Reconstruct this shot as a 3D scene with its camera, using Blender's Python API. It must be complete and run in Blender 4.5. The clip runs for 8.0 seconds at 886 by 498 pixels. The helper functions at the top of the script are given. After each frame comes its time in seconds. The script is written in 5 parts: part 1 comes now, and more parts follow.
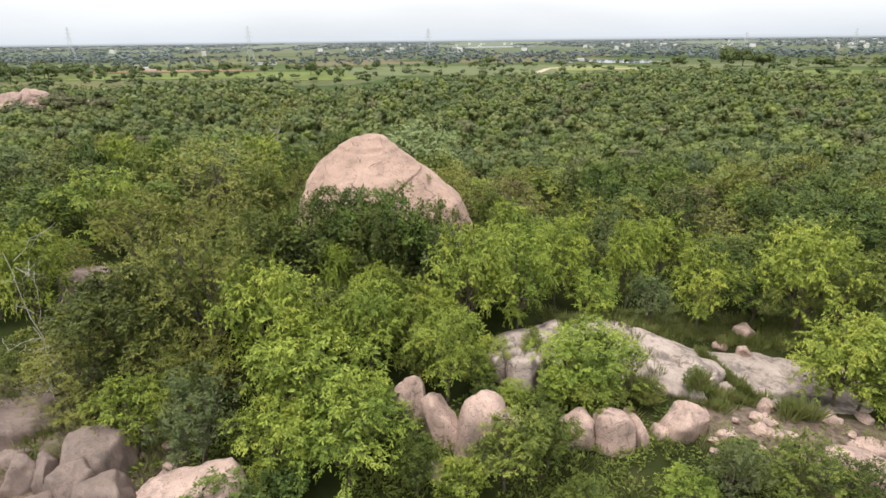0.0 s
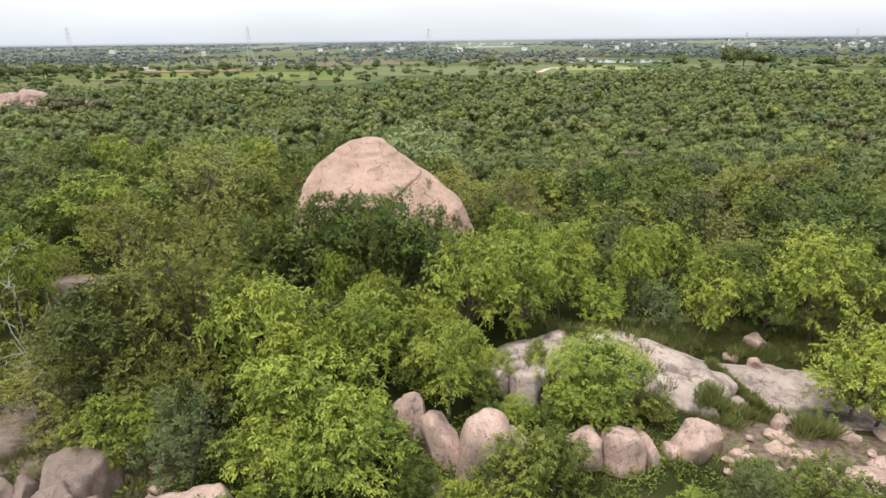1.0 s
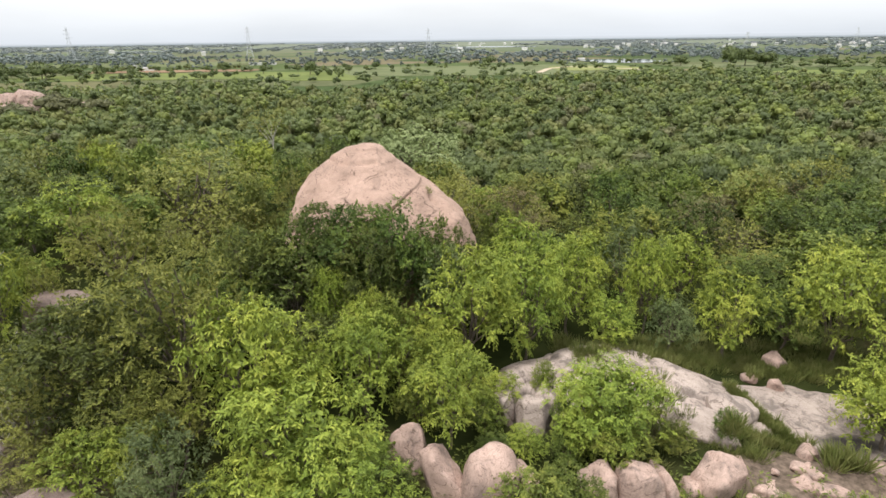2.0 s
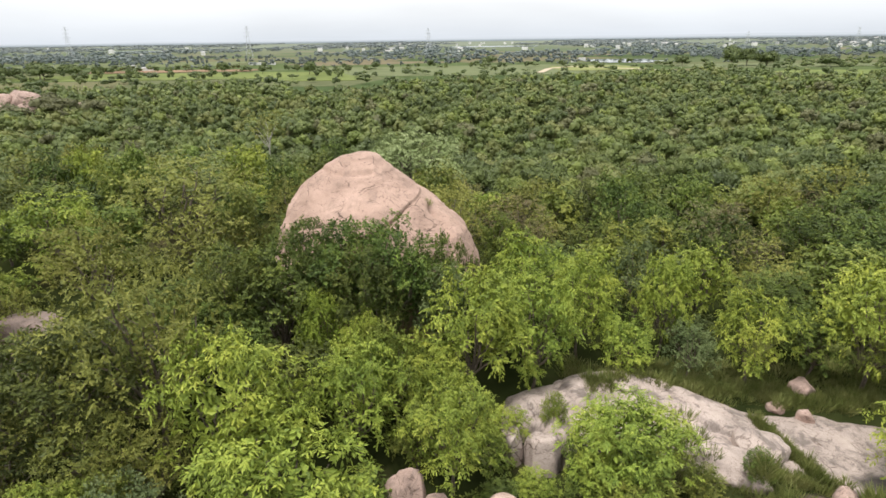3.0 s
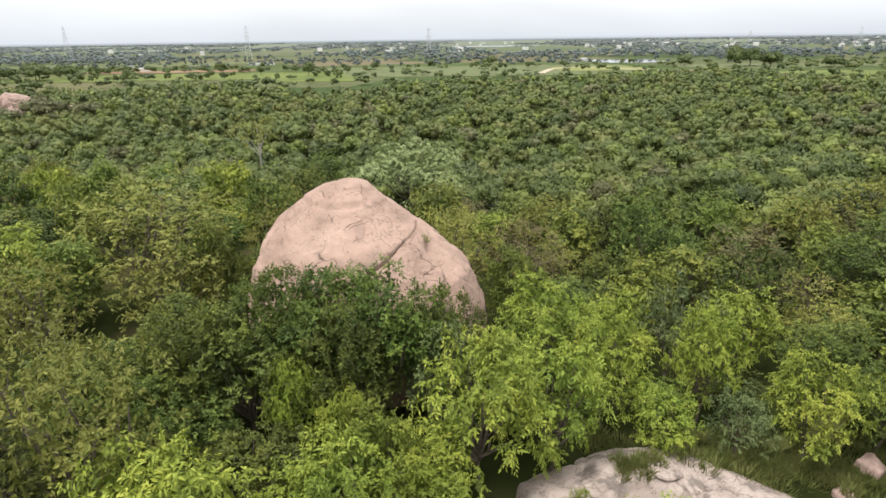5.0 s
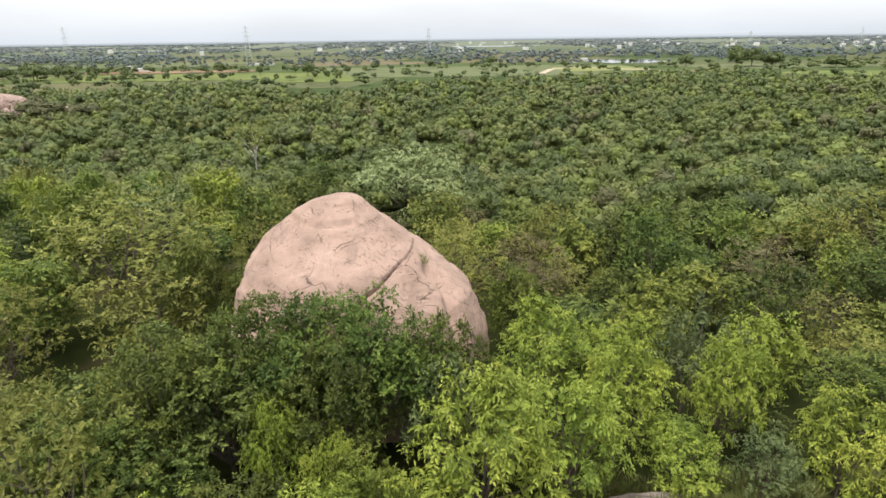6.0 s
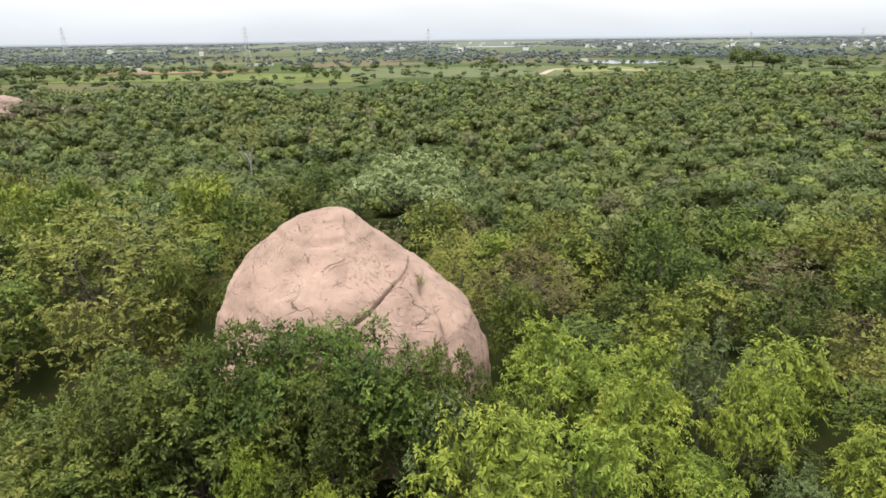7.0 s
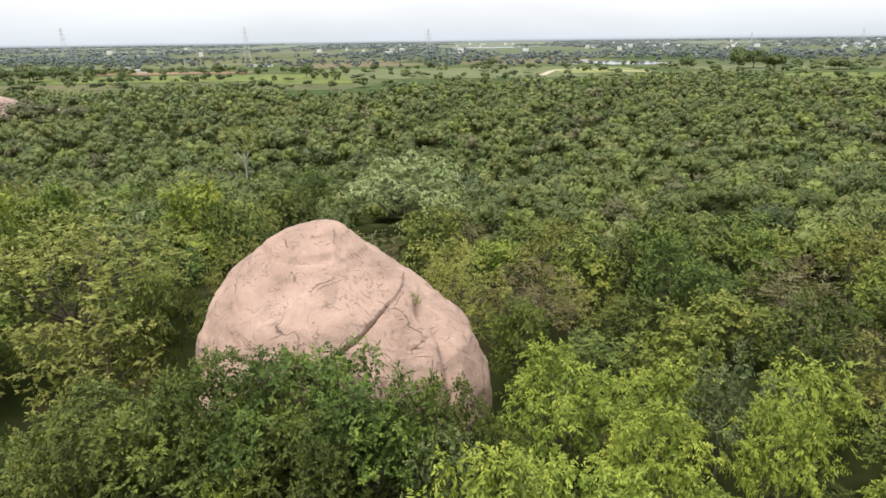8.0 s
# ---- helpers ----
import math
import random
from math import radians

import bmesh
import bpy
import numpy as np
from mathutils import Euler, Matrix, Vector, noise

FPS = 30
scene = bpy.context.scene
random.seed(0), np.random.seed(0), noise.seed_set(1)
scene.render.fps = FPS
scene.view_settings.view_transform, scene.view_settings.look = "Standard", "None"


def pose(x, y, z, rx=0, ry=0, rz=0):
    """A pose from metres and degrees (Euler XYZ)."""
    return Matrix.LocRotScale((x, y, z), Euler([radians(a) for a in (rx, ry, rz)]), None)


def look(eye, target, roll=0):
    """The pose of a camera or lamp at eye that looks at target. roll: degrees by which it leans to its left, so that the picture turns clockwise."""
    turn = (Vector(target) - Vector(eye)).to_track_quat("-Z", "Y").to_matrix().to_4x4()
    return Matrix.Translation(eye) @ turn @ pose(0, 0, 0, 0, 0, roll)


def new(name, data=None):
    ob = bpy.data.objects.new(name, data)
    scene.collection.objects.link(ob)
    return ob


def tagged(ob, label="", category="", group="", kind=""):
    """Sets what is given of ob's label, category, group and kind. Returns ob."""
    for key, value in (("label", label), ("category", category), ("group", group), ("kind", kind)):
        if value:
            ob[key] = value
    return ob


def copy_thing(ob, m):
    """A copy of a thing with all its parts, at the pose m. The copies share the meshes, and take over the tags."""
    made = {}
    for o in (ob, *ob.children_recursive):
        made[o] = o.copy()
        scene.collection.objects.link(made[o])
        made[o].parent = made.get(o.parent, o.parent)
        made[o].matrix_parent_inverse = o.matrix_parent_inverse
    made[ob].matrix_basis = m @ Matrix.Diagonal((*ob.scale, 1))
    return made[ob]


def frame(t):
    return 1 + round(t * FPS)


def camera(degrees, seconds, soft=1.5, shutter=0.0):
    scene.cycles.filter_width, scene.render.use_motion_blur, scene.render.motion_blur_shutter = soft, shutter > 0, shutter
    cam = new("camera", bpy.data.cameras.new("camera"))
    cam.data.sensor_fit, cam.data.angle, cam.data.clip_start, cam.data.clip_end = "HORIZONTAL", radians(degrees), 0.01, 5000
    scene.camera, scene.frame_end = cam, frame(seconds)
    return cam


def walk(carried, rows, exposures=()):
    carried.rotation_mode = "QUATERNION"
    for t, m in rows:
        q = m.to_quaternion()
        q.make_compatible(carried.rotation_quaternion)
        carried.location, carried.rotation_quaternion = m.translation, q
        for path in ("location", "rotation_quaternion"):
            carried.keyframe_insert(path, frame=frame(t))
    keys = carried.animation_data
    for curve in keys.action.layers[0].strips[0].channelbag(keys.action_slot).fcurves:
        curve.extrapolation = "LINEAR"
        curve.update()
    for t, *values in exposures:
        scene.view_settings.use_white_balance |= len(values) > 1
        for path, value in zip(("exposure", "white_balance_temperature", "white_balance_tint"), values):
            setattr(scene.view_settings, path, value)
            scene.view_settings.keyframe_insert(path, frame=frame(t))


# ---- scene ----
cam = camera(74.6, 8.0, soft=1.6)
METRES, EYE, TILT, LEAN, TURN = 14.5, 14.0, -19.8, 0.63, 0.0
ROWS = [
    (0.0, 0.0, 0.0, 0.0, 0.0, 0.0, -0.0),
    (0.5, -0.0005, 0.0266, 0.0103, 0.01, 0.01, 0.01),
    (1.0, -0.001, 0.0659, 0.0254, 0.02, -0.01, 0.03),
    (1.5, -0.0019, 0.1154, 0.0459, 0.03, -0.02, 0.04),
    (3.0, -0.0062, 0.3044, 0.1229, 0.05, -0.06, 0.07),
    (3.5, -0.0066, 0.3769, 0.154, 0.05, -0.07, 0.07),
    (4.0, -0.0064, 0.4481, 0.1862, 0.06, -0.09, 0.08),
    (4.5, -0.0055, 0.5159, 0.2183, 0.07, -0.09, 0.08),
    (6.0, -0.0011, 0.7038, 0.3045, 0.09, -0.1, 0.07),
    (6.5, 0.0014, 0.7628, 0.3287, 0.09, -0.08, 0.07),
    (7.0, 0.0036, 0.8203, 0.3514, 0.07, -0.06, 0.05),
    (7.5, 0.006, 0.878, 0.3722, 0.07, -0.04, 0.06),
    (8.0, 0.0085, 0.921, 0.3877, 0.07, 0.01, 0.04),
]
walk(cam, [(t, pose(0, 0, EYE, TILT, LEAN, TURN) @ pose(METRES * x, METRES * y, METRES * z, 90 + pitch, roll, yaw)) for t, x, y, z, yaw, pitch, roll in ROWS])

# ---- world and light: a bright overcast day ----
SUN_EL, SUN_ROT = radians(68), radians(228)
world = bpy.data.worlds.new("overcast_sky")
scene.world = world
world.use_nodes = True
wn, wl = world.node_tree.nodes, world.node_tree.links
wn.clear()
w_out = wn.new("ShaderNodeOutputWorld")
w_bg = wn.new("ShaderNodeBackground")
w_sky = wn.new("ShaderNodeTexSky")
w_sky.sky_type, w_sky.sun_disc = "NISHITA", False
w_sky.sun_elevation, w_sky.sun_rotation = SUN_EL, SUN_ROT
w_sky.dust_density, w_sky.ozone_density = 4.0, 1.0
w_dim = wn.new("ShaderNodeVectorMath")
w_dim.operation = "SCALE"
w_dim.inputs["Scale"].default_value = 0.10
wl.new(w_sky.outputs[0], w_dim.inputs[0])
w_tc = wn.new("ShaderNodeTexCoord")
w_sep = wn.new("ShaderNodeSeparateXYZ")
wl.new(w_tc.outputs["Generated"], w_sep.inputs[0])
w_ramp = wn.new("ShaderNodeValToRGB")
w_ramp.color_ramp.elements[0].position, w_ramp.color_ramp.elements[0].color = 0.0, (0.90, 0.96, 1.04, 1)
w_ramp.color_ramp.elements[1].position, w_ramp.color_ramp.elements[1].color = 1.0, (2.06, 2.08, 2.06, 1)
e = w_ramp.color_ramp.elements.new(0.06)
e.color = (1.18, 1.20, 1.22, 1)
e = w_ramp.color_ramp.elements.new(0.4)
e.color = (1.50, 1.52, 1.52, 1)
wl.new(w_sep.outputs["Z"], w_ramp.inputs[0])
w_map = wn.new("ShaderNodeMapping")
w_map.inputs["Scale"].default_value = (1.0, 1.0, 5.0)
wl.new(w_tc.outputs["Generated"], w_map.inputs[0])
w_noise = wn.new("ShaderNodeTexNoise")
w_noise.inputs["Scale"].default_value, w_noise.inputs["Detail"].default_value = 2.2, 5.0
wl.new(w_map.outputs[0], w_noise.inputs["Vector"])
w_cl = wn.new("ShaderNodeMapRange")
w_cl.inputs["From Min"].default_value, w_cl.inputs["From Max"].default_value = 0.3, 0.7
w_cl.inputs["To Min"].default_value, w_cl.inputs["To Max"].default_value = 0.90, 1.06
wl.new(w_noise.outputs["Fac"], w_cl.inputs["Value"])
w_mul = wn.new("ShaderNodeVectorMath")
w_mul.operation = "SCALE"
wl.new(w_ramp.outputs[0], w_mul.inputs[0])
wl.new(w_cl.outputs[0], w_mul.inputs["Scale"])
w_mix = wn.new("ShaderNodeMix")
w_mix.data_type = "RGBA"
w_mix.inputs["Factor"].default_value = 0.88
wl.new(w_dim.outputs[0], w_mix.inputs[6])
wl.new(w_mul.outputs[0], w_mix.inputs[7])
wl.new(w_mix.outputs[2], w_bg.inputs[0])
w_bg.inputs[1].default_value = 1.0
wl.new(w_bg.outputs[0], w_out.inputs[0])

sun = new("sun", bpy.data.lights.new("sun", "SUN"))
sun.data.energy, sun.data.angle, sun.data.color = 3.0, radians(14), (1.0, 0.97, 0.92)
sun.matrix_world = look((-18, 4, 60), (0, 20, 0))
scene.view_settings.exposure = 0.0


# ---- materials ----
def mat_nodes(name):
    m = bpy.data.materials.new(name)
    m.use_nodes = True
    nt = m.node_tree
    b = nt.nodes["Principled BSDF"]
    return m, nt.nodes, nt.links, b


def add(nodes, kind, **vals):
    n = nodes.new(kind)
    for k, v in vals.items():
        n.inputs[k.replace("_", " ")].default_value = v
    return n


def ramp(nodes, stops):
    r = nodes.new("ShaderNodeValToRGB")
    r.color_ramp.elements[0].position, r.color_ramp.elements[0].color = stops[0][0], (*stops[0][1], 1)
    r.color_ramp.elements[1].position, r.color_ramp.elements[1].color = stops[-1][0], (*stops[-1][1], 1)
    for p, c in stops[1:-1]:
        r.color_ramp.elements.new(p).color = (*c, 1)
    return r


def mixc(nodes, links, fac, a, b, blend="MIX"):
    m = nodes.new("ShaderNodeMix")
    m.data_type, m.blend_type = "RGBA", blend
    for sock, v in ((m.inputs[0], fac), (m.inputs[6], a), (m.inputs[7], b)):
        if isinstance(v, (int, float)):
            sock.default_value = v
        elif isinstance(v, tuple):
            sock.default_value = (*v, 1)
        else:
            links.new(v, sock)
    return m.outputs[2]


def leaf_material(name, deep, mid, young, through_light=0.11, rough=0.55, patch=1.6, leafy=0.45, vary=1.0, crowns=0.0):
    """Foliage: each leaf its own tone, twigs of younger and older growth, each tree a little apart. crowns: how far apart the crowns of a joined wood are."""
    m, n, l, b = mat_nodes(name)
    geo = n.new("ShaderNodeNewGeometry")
    info = n.new("ShaderNodeObjectInfo")
    noi = add(n, "ShaderNodeTexNoise", Scale=1.0 / patch, Detail=3.0)
    l.new(geo.outputs["Position"], noi.inputs["Vector"])
    mx = n.new("ShaderNodeMath")
    mx.operation = "MULTIPLY_ADD"
    mx.inputs[1].default_value = leafy
    l.new(geo.outputs["Random Per Island"], mx.inputs[0])
    mp = add(n, "ShaderNodeMapRange", From_Min=0.3, From_Max=0.7, To_Min=0.5 * (0.45 - leafy), To_Max=0.55 + 0.5 * (0.45 - leafy))
    l.new(noi.outputs["Fac"], mp.inputs["Value"])
    l.new(mp.outputs[0], mx.inputs[2])
    r = ramp(n, [(0.0, deep), (0.5, mid), (1.0, young)])
    tone = n.new("ShaderNodeAttribute")
    tone.attribute_name = "crown_tone"
    ca = n.new("ShaderNodeMath")
    ca.operation = "MULTIPLY_ADD"
    ca.inputs[1].default_value = crowns if crowns else 1.0
    l.new(tone.outputs["Fac"], ca.inputs[0])
    l.new(mx.outputs[0], ca.inputs[2])
    l.new(ca.outputs[0], r.inputs[0])
    hsv = add(n, "ShaderNodeHueSaturation")
    hv = add(n, "ShaderNodeMapRange", To_Min=0.5 - 0.020 * vary, To_Max=0.5 + 0.018 * vary)
    vv = add(n, "ShaderNodeMapRange", To_Min=1 - 0.32 * vary, To_Max=1 + 0.18 * vary)
    l.new(info.outputs["Random"], hv.inputs["Value"])
    wn2 = n.new("ShaderNodeTexWhiteNoise")
    wn2.noise_dimensions = "1D"
    l.new(info.outputs["Random"], wn2.inputs["W"])
    l.new(wn2.outputs["Value"], vv.inputs["Value"])
    l.new(hv.outputs[0], hsv.inputs["Hue"])
    l.new(vv.outputs[0], hsv.inputs["Value"])
    l.new(r.outputs[0], hsv.inputs["Color"])
    l.new(hsv.outputs[0], b.inputs["Base Color"])
    b.inputs["Roughness"].default_value = rough
    b.inputs["Specular IOR Level"].default_value = 0.26
    tr = n.new("ShaderNodeBsdfTranslucent")
    l.new(hsv.outputs[0], tr.inputs["Color"])
    mixs = n.new("ShaderNodeMixShader")
    mixs.inputs[0].default_value = through_light
    l.new(b.outputs[0], mixs.inputs[1])
    l.new(tr.outputs[0], mixs.inputs[2])
    l.new(mixs.outputs[0], n["Material Output"].inputs[0])
    return m


TONES = {
    "bright": ((0.108, 0.152, 0.022), (0.220, 0.276, 0.040), (0.352, 0.384, 0.062)),
    "mid": ((0.072, 0.102, 0.019), (0.136, 0.178, 0.031), (0.240, 0.266, 0.052)),
    "dark": ((0.044, 0.064, 0.014), (0.092, 0.126, 0.024), (0.185, 0.220, 0.040)),
    "olive": ((0.106, 0.116, 0.025), (0.190, 0.200, 0.041), (0.285, 0.280, 0.066)),
    "gray": ((0.078, 0.106, 0.038), (0.136, 0.170, 0.062), (0.215, 0.248, 0.098)),
    "dry": ((0.090, 0.080, 0.030), (0.150, 0.132, 0.055), (0.220, 0.190, 0.085)),
}
LEAF = {k: leaf_material("leaf_" + k, *c, vary={"bright": 0.4, "olive": 0.45}.get(k, 1.0)) for k, c in TONES.items()}
SCRUB = ((0.052, 0.068, 0.032), (0.100, 0.124, 0.058), (0.172, 0.198, 0.092))
WOODS = {k: leaf_material("woods_" + k, *[tuple(0.48 * p + 0.46 * q for p, q in zip(a, c)) for a, c in zip(t, SCRUB)], patch=2.0, leafy=0.15, vary=0.15, crowns=0.38) for k, t in TONES.items()}
LEAF["weeping"] = leaf_material("leaf_weeping", (0.165, 0.210, 0.076), (0.250, 0.300, 0.122), (0.340, 0.385, 0.182), vary=0.2)
# far tree belts: distance haze put into the leaf colours, bluer and paler
WOODS["far"] = leaf_material("woods_far_hazed", (0.092, 0.116, 0.110), (0.126, 0.152, 0.144), (0.170, 0.196, 0.182), patch=60, leafy=0.2)
WOODS["distant"] = leaf_material("woods_distant_hazed", (0.120, 0.146, 0.148), (0.160, 0.188, 0.188), (0.215, 0.242, 0.235), patch=160, leafy=0.2)


def bark_material(name, a, c):
    m, n, l, b = mat_nodes(name)
    tc = n.new("ShaderNodeTexCoord")
    noi = add(n, "ShaderNodeTexNoise", Scale=9.0, Detail=6.0)
    l.new(tc.outputs["Object"], noi.inputs["Vector"])
    r = ramp(n, [(0.3, a), (0.7, c)])
    l.new(noi.outputs["Fac"], r.inputs[0])
    l.new(r.outputs[0], b.inputs["Base Color"])
    b.inputs["Roughness"].default_value = 0.9
    bump = add(n, "ShaderNodeBump", Strength=0.5, Distance=0.02)
    l.new(noi.outputs["Fac"], bump.inputs["Height"])
    l.new(bump.outputs[0], b.inputs["Normal"])
    return m


BARK = bark_material("bark_brown", (0.07, 0.055, 0.04), (0.17, 0.135, 0.10))
DEADWOOD = bark_material("bark_bleached", (0.26, 0.24, 0.20), (0.48, 0.45, 0.40))


def granite(name, tint, stain_lo, stain_hi, lichen=0.35, seed=0.0, scale=1.0, lips=0.46, cracks=0.0, wet=None):
    """Weathered pink granite: broad blotches, dark weather stains, speckled grain, hairline flaking."""
    m, n, l, b = mat_nodes(name)
    geo = n.new("ShaderNodeNewGeometry")
    off = add(n, "ShaderNodeMapping")
    off.inputs["Location"].default_value = (seed, seed * 2, seed * 3)
    l.new(geo.outputs["Position"], off.inputs[0])
    big = add(n, "ShaderNodeTexNoise", Scale=0.55 * scale, Detail=8.0, Roughness=0.62)
    l.new(off.outputs[0], big.inputs["Vector"])
    c1 = ramp(n, [(0.30, tuple(0.72 * t for t in tint)), (0.48, tint), (0.68, tuple(min(1.0, 1.14 * t + 0.015) for t in tint))])
    l.new(big.outputs["Fac"], c1.inputs[0])
    grain = add(n, "ShaderNodeTexNoise", Scale=45.0, Detail=3.0)
    l.new(off.outputs[0], grain.inputs["Vector"])
    c2 = ramp(n, [(0.3, (0.72, 0.70, 0.68)), (0.7, (1.18, 1.18, 1.18))])
    l.new(grain.outputs["Fac"], c2.inputs[0])
    col = mixc(n, l, 0.8, c1.outputs[0], c2.outputs[0], "MULTIPLY")
    st_map = n.new("ShaderNodeMapping")
    st_map.inputs["Scale"].default_value = (1.0, 1.0, 0.45)
    l.new(off.outputs[0], st_map.inputs[0])
    st = add(n, "ShaderNodeTexNoise", Scale=1.1 * scale, Detail=9.0, Roughness=0.68, Distortion=0.6)
    l.new(st_map.outputs[0], st.inputs["Vector"])
    stf = ramp(n, [(stain_lo, (0, 0, 0)), (stain_hi, (1, 1, 1))])
    l.new(st.outputs["Fac"], stf.inputs[0])
    sc = n.new("ShaderNodeMath")
    sc.operation = "MULTIPLY"
    sc.inputs[1].default_value = lichen
    l.new(stf.outputs[0], sc.inputs[0])
    col = mixc(n, l, sc.outputs[0], col, (0.115, 0.095, 0.085))
    # grime caught along the lips of the flakes
    fl = add(n, "ShaderNodeTexNoise", Scale=0.75 * scale, Detail=5.0, Roughness=0.55, Distortion=0.8)
    l.new(off.outputs[0], fl.inputs["Vector"])
    pp = n.new("ShaderNodeMath")
    pp.operation = "PINGPONG"
    pp.inputs[1].default_value = 0.0425
    l.new(fl.outputs["Fac"], pp.inputs[0])
    lip = add(n, "ShaderNodeMapRange", From_Min=0.0, From_Max=0.008, To_Min=1.0, To_Max=0.0)
    l.new(pp.outputs[0], lip.inputs["Value"])
    brk = add(n, "ShaderNodeTexNoise", Scale=1.7, Detail=3.0)
    l.new(off.outputs[0], brk.inputs["Vector"])
    bk = ramp(n, [(lips, (0, 0, 0)), (lips + 0.1, (0.78, 0.78, 0.78))])
    l.new(brk.outputs["Fac"], bk.inputs[0])
    lf = n.new("ShaderNodeMath")
    lf.operation = "MULTIPLY"
    l.new(lip.outputs[0], lf.inputs[0])
    l.new(bk.outputs[0], lf.inputs[1])
    col = mixc(n, l, lf.outputs[0], col, (0.10, 0.065, 0.05))
    # short broken cracks, lying rather than standing
    cm = n.new("ShaderNodeMapping")
    cm.inputs["Rotation"].default_value = (0.25, 0.35, 0.2)
    cm.inputs["Scale"].default_value = (0.55, 0.55, 1.0)
    l.new(mixc(n, l, 0.45, off.outputs[0], fl.outputs["Color"], "ADD"), cm.inputs[0])
    cv = n.new("ShaderNodeTexVoronoi")
    cv.feature = "DISTANCE_TO_EDGE"
    cv.inputs["Scale"].default_value = 1.0
    l.new(cm.outputs[0], cv.inputs["Vector"])
    cw = add(n, "ShaderNodeMapRange", From_Min=0.003, From_Max=0.015, To_Min=1.0, To_Max=0.0)
    l.new(cv.outputs["Distance"], cw.inputs["Value"])
    cb = add(n, "ShaderNodeTexNoise", Scale=0.8, Detail=4.0, Roughness=0.6)
    l.new(st_map.outputs[0], cb.inputs["Vector"])
    cr = ramp(n, [(0.50, (0, 0, 0)), (0.60, (1, 1, 1))])
    l.new(cb.outputs["Fac"], cr.inputs[0])
    cf = n.new("ShaderNodeMath")
    cf.operation = "MULTIPLY"
    l.new(cw.outputs[0], cf.inputs[0])
    l.new(cr.outputs[0], cf.inputs[1])
    cs = n.new("ShaderNodeMath")
    cs.operation = "MULTIPLY"
    cs.inputs[1].default_value = cracks
    l.new(cf.outputs[0], cs.inputs[0])
    col = mixc(n, l, cs.outputs[0], col, (0.085, 0.055, 0.042))
    if wet:
        # a dark seep that stains the low end
        wm = n.new("ShaderNodeMapping")
        wm.vector_type = "TEXTURE"
        wm.inputs["Location"].default_value = (wet[0], wet[1], 0)
        wm.inputs["Scale"].default_value = (wet[2], wet[3], 100)
        l.new(geo.outputs["Position"], wm.inputs[0])
        wl_ = n.new("ShaderNodeVectorMath")
        wl_.operation = "LENGTH"
        l.new(wm.outputs[0], wl_.inputs[0])
        wa = n.new("ShaderNodeMath")
        wa.operation = "ADD"
        l.new(wl_.outputs["Value"], wa.inputs[0])
        l.new(st.outputs["Fac"], wa.inputs[1])
        wr = add(n, "ShaderNodeMapRange", From_Min=1.6, From_Max=1.1, To_Max=0.88)
        l.new(wa.outputs[0], wr.inputs["Value"])
        col = mixc(n, l, wr.outputs[0], col, (0.045, 0.040, 0.038))
    l.new(col, b.inputs["Base Color"])
    b.inputs["Roughness"].default_value = 0.86
    b.inputs["Specular IOR Level"].default_value = 0.25
    vor = n.new("ShaderNodeTexVoronoi")
    vor.feature = "DISTANCE_TO_EDGE"
    vor.inputs["Scale"].default_value = 0.9
    warp = mixc(n, l, 0.22, off.outputs[0], big.outputs["Color"], "ADD")
    l.new(warp, vor.inputs["Vector"])
    vr = add(n, "ShaderNodeMapRange", From_Min=0.0, From_Max=0.02, To_Min=0.0, To_Max=1.0)
    l.new(vor.outputs["Distance"], vr.inputs["Value"])
    b1 = add(n, "ShaderNodeBump", Strength=0.8, Distance=0.08)
    l.new(st.outputs["Fac"], b1.inputs["Height"])
    b2 = add(n, "ShaderNodeBump", Strength=0.35, Distance=0.01)
    l.new(grain.outputs["Fac"], b2.inputs["Height"])
    l.new(b1.outputs[0], b2.inputs["Normal"])
    b3 = add(n, "ShaderNodeBump", Strength=0.25, Distance=0.02)
    l.new(vr.outputs[0], b3.inputs["Height"])
    l.new(b2.outputs[0], b3.inputs["Normal"])
    q1 = n.new("ShaderNodeMath")
    q1.operation = "SNAP"
    q1.inputs[1].default_value = 0.085
    l.new(fl.outputs["Fac"], q1.inputs[0])
    b4 = add(n, "ShaderNodeBump", Strength=1.0, Distance=0.75)
    l.new(q1.outputs[0], b4.inputs["Height"])
    l.new(b3.outputs[0], b4.inputs["Normal"])
    l.new(b4.outputs[0], b.inputs["Normal"])
    return m


GRANITE = granite("granite_pink", (0.388, 0.268, 0.215), 0.54, 0.74, 0.42, cracks=0.85)
GRANITE_ROCK = granite("granite_weathered", (0.46, 0.330, 0.280), 0.47, 0.66, 0.60, 7.3, 1.7, 0.38, cracks=0.6)
GRANITE_GREY = granite("granite_grey_weathered", (0.225, 0.168, 0.145), 0.45, 0.66, 0.60, 5.9, 1.9, 0.38)
WET = (14.9, 20.5, 1.5, 0.55)
GRANITE_SLAB = granite("granite_slab_stained", (0.42, 0.345, 0.305), 0.49, 0.60, 0.72, 3.1, 1.2, 0.42, cracks=0.8, wet=WET)


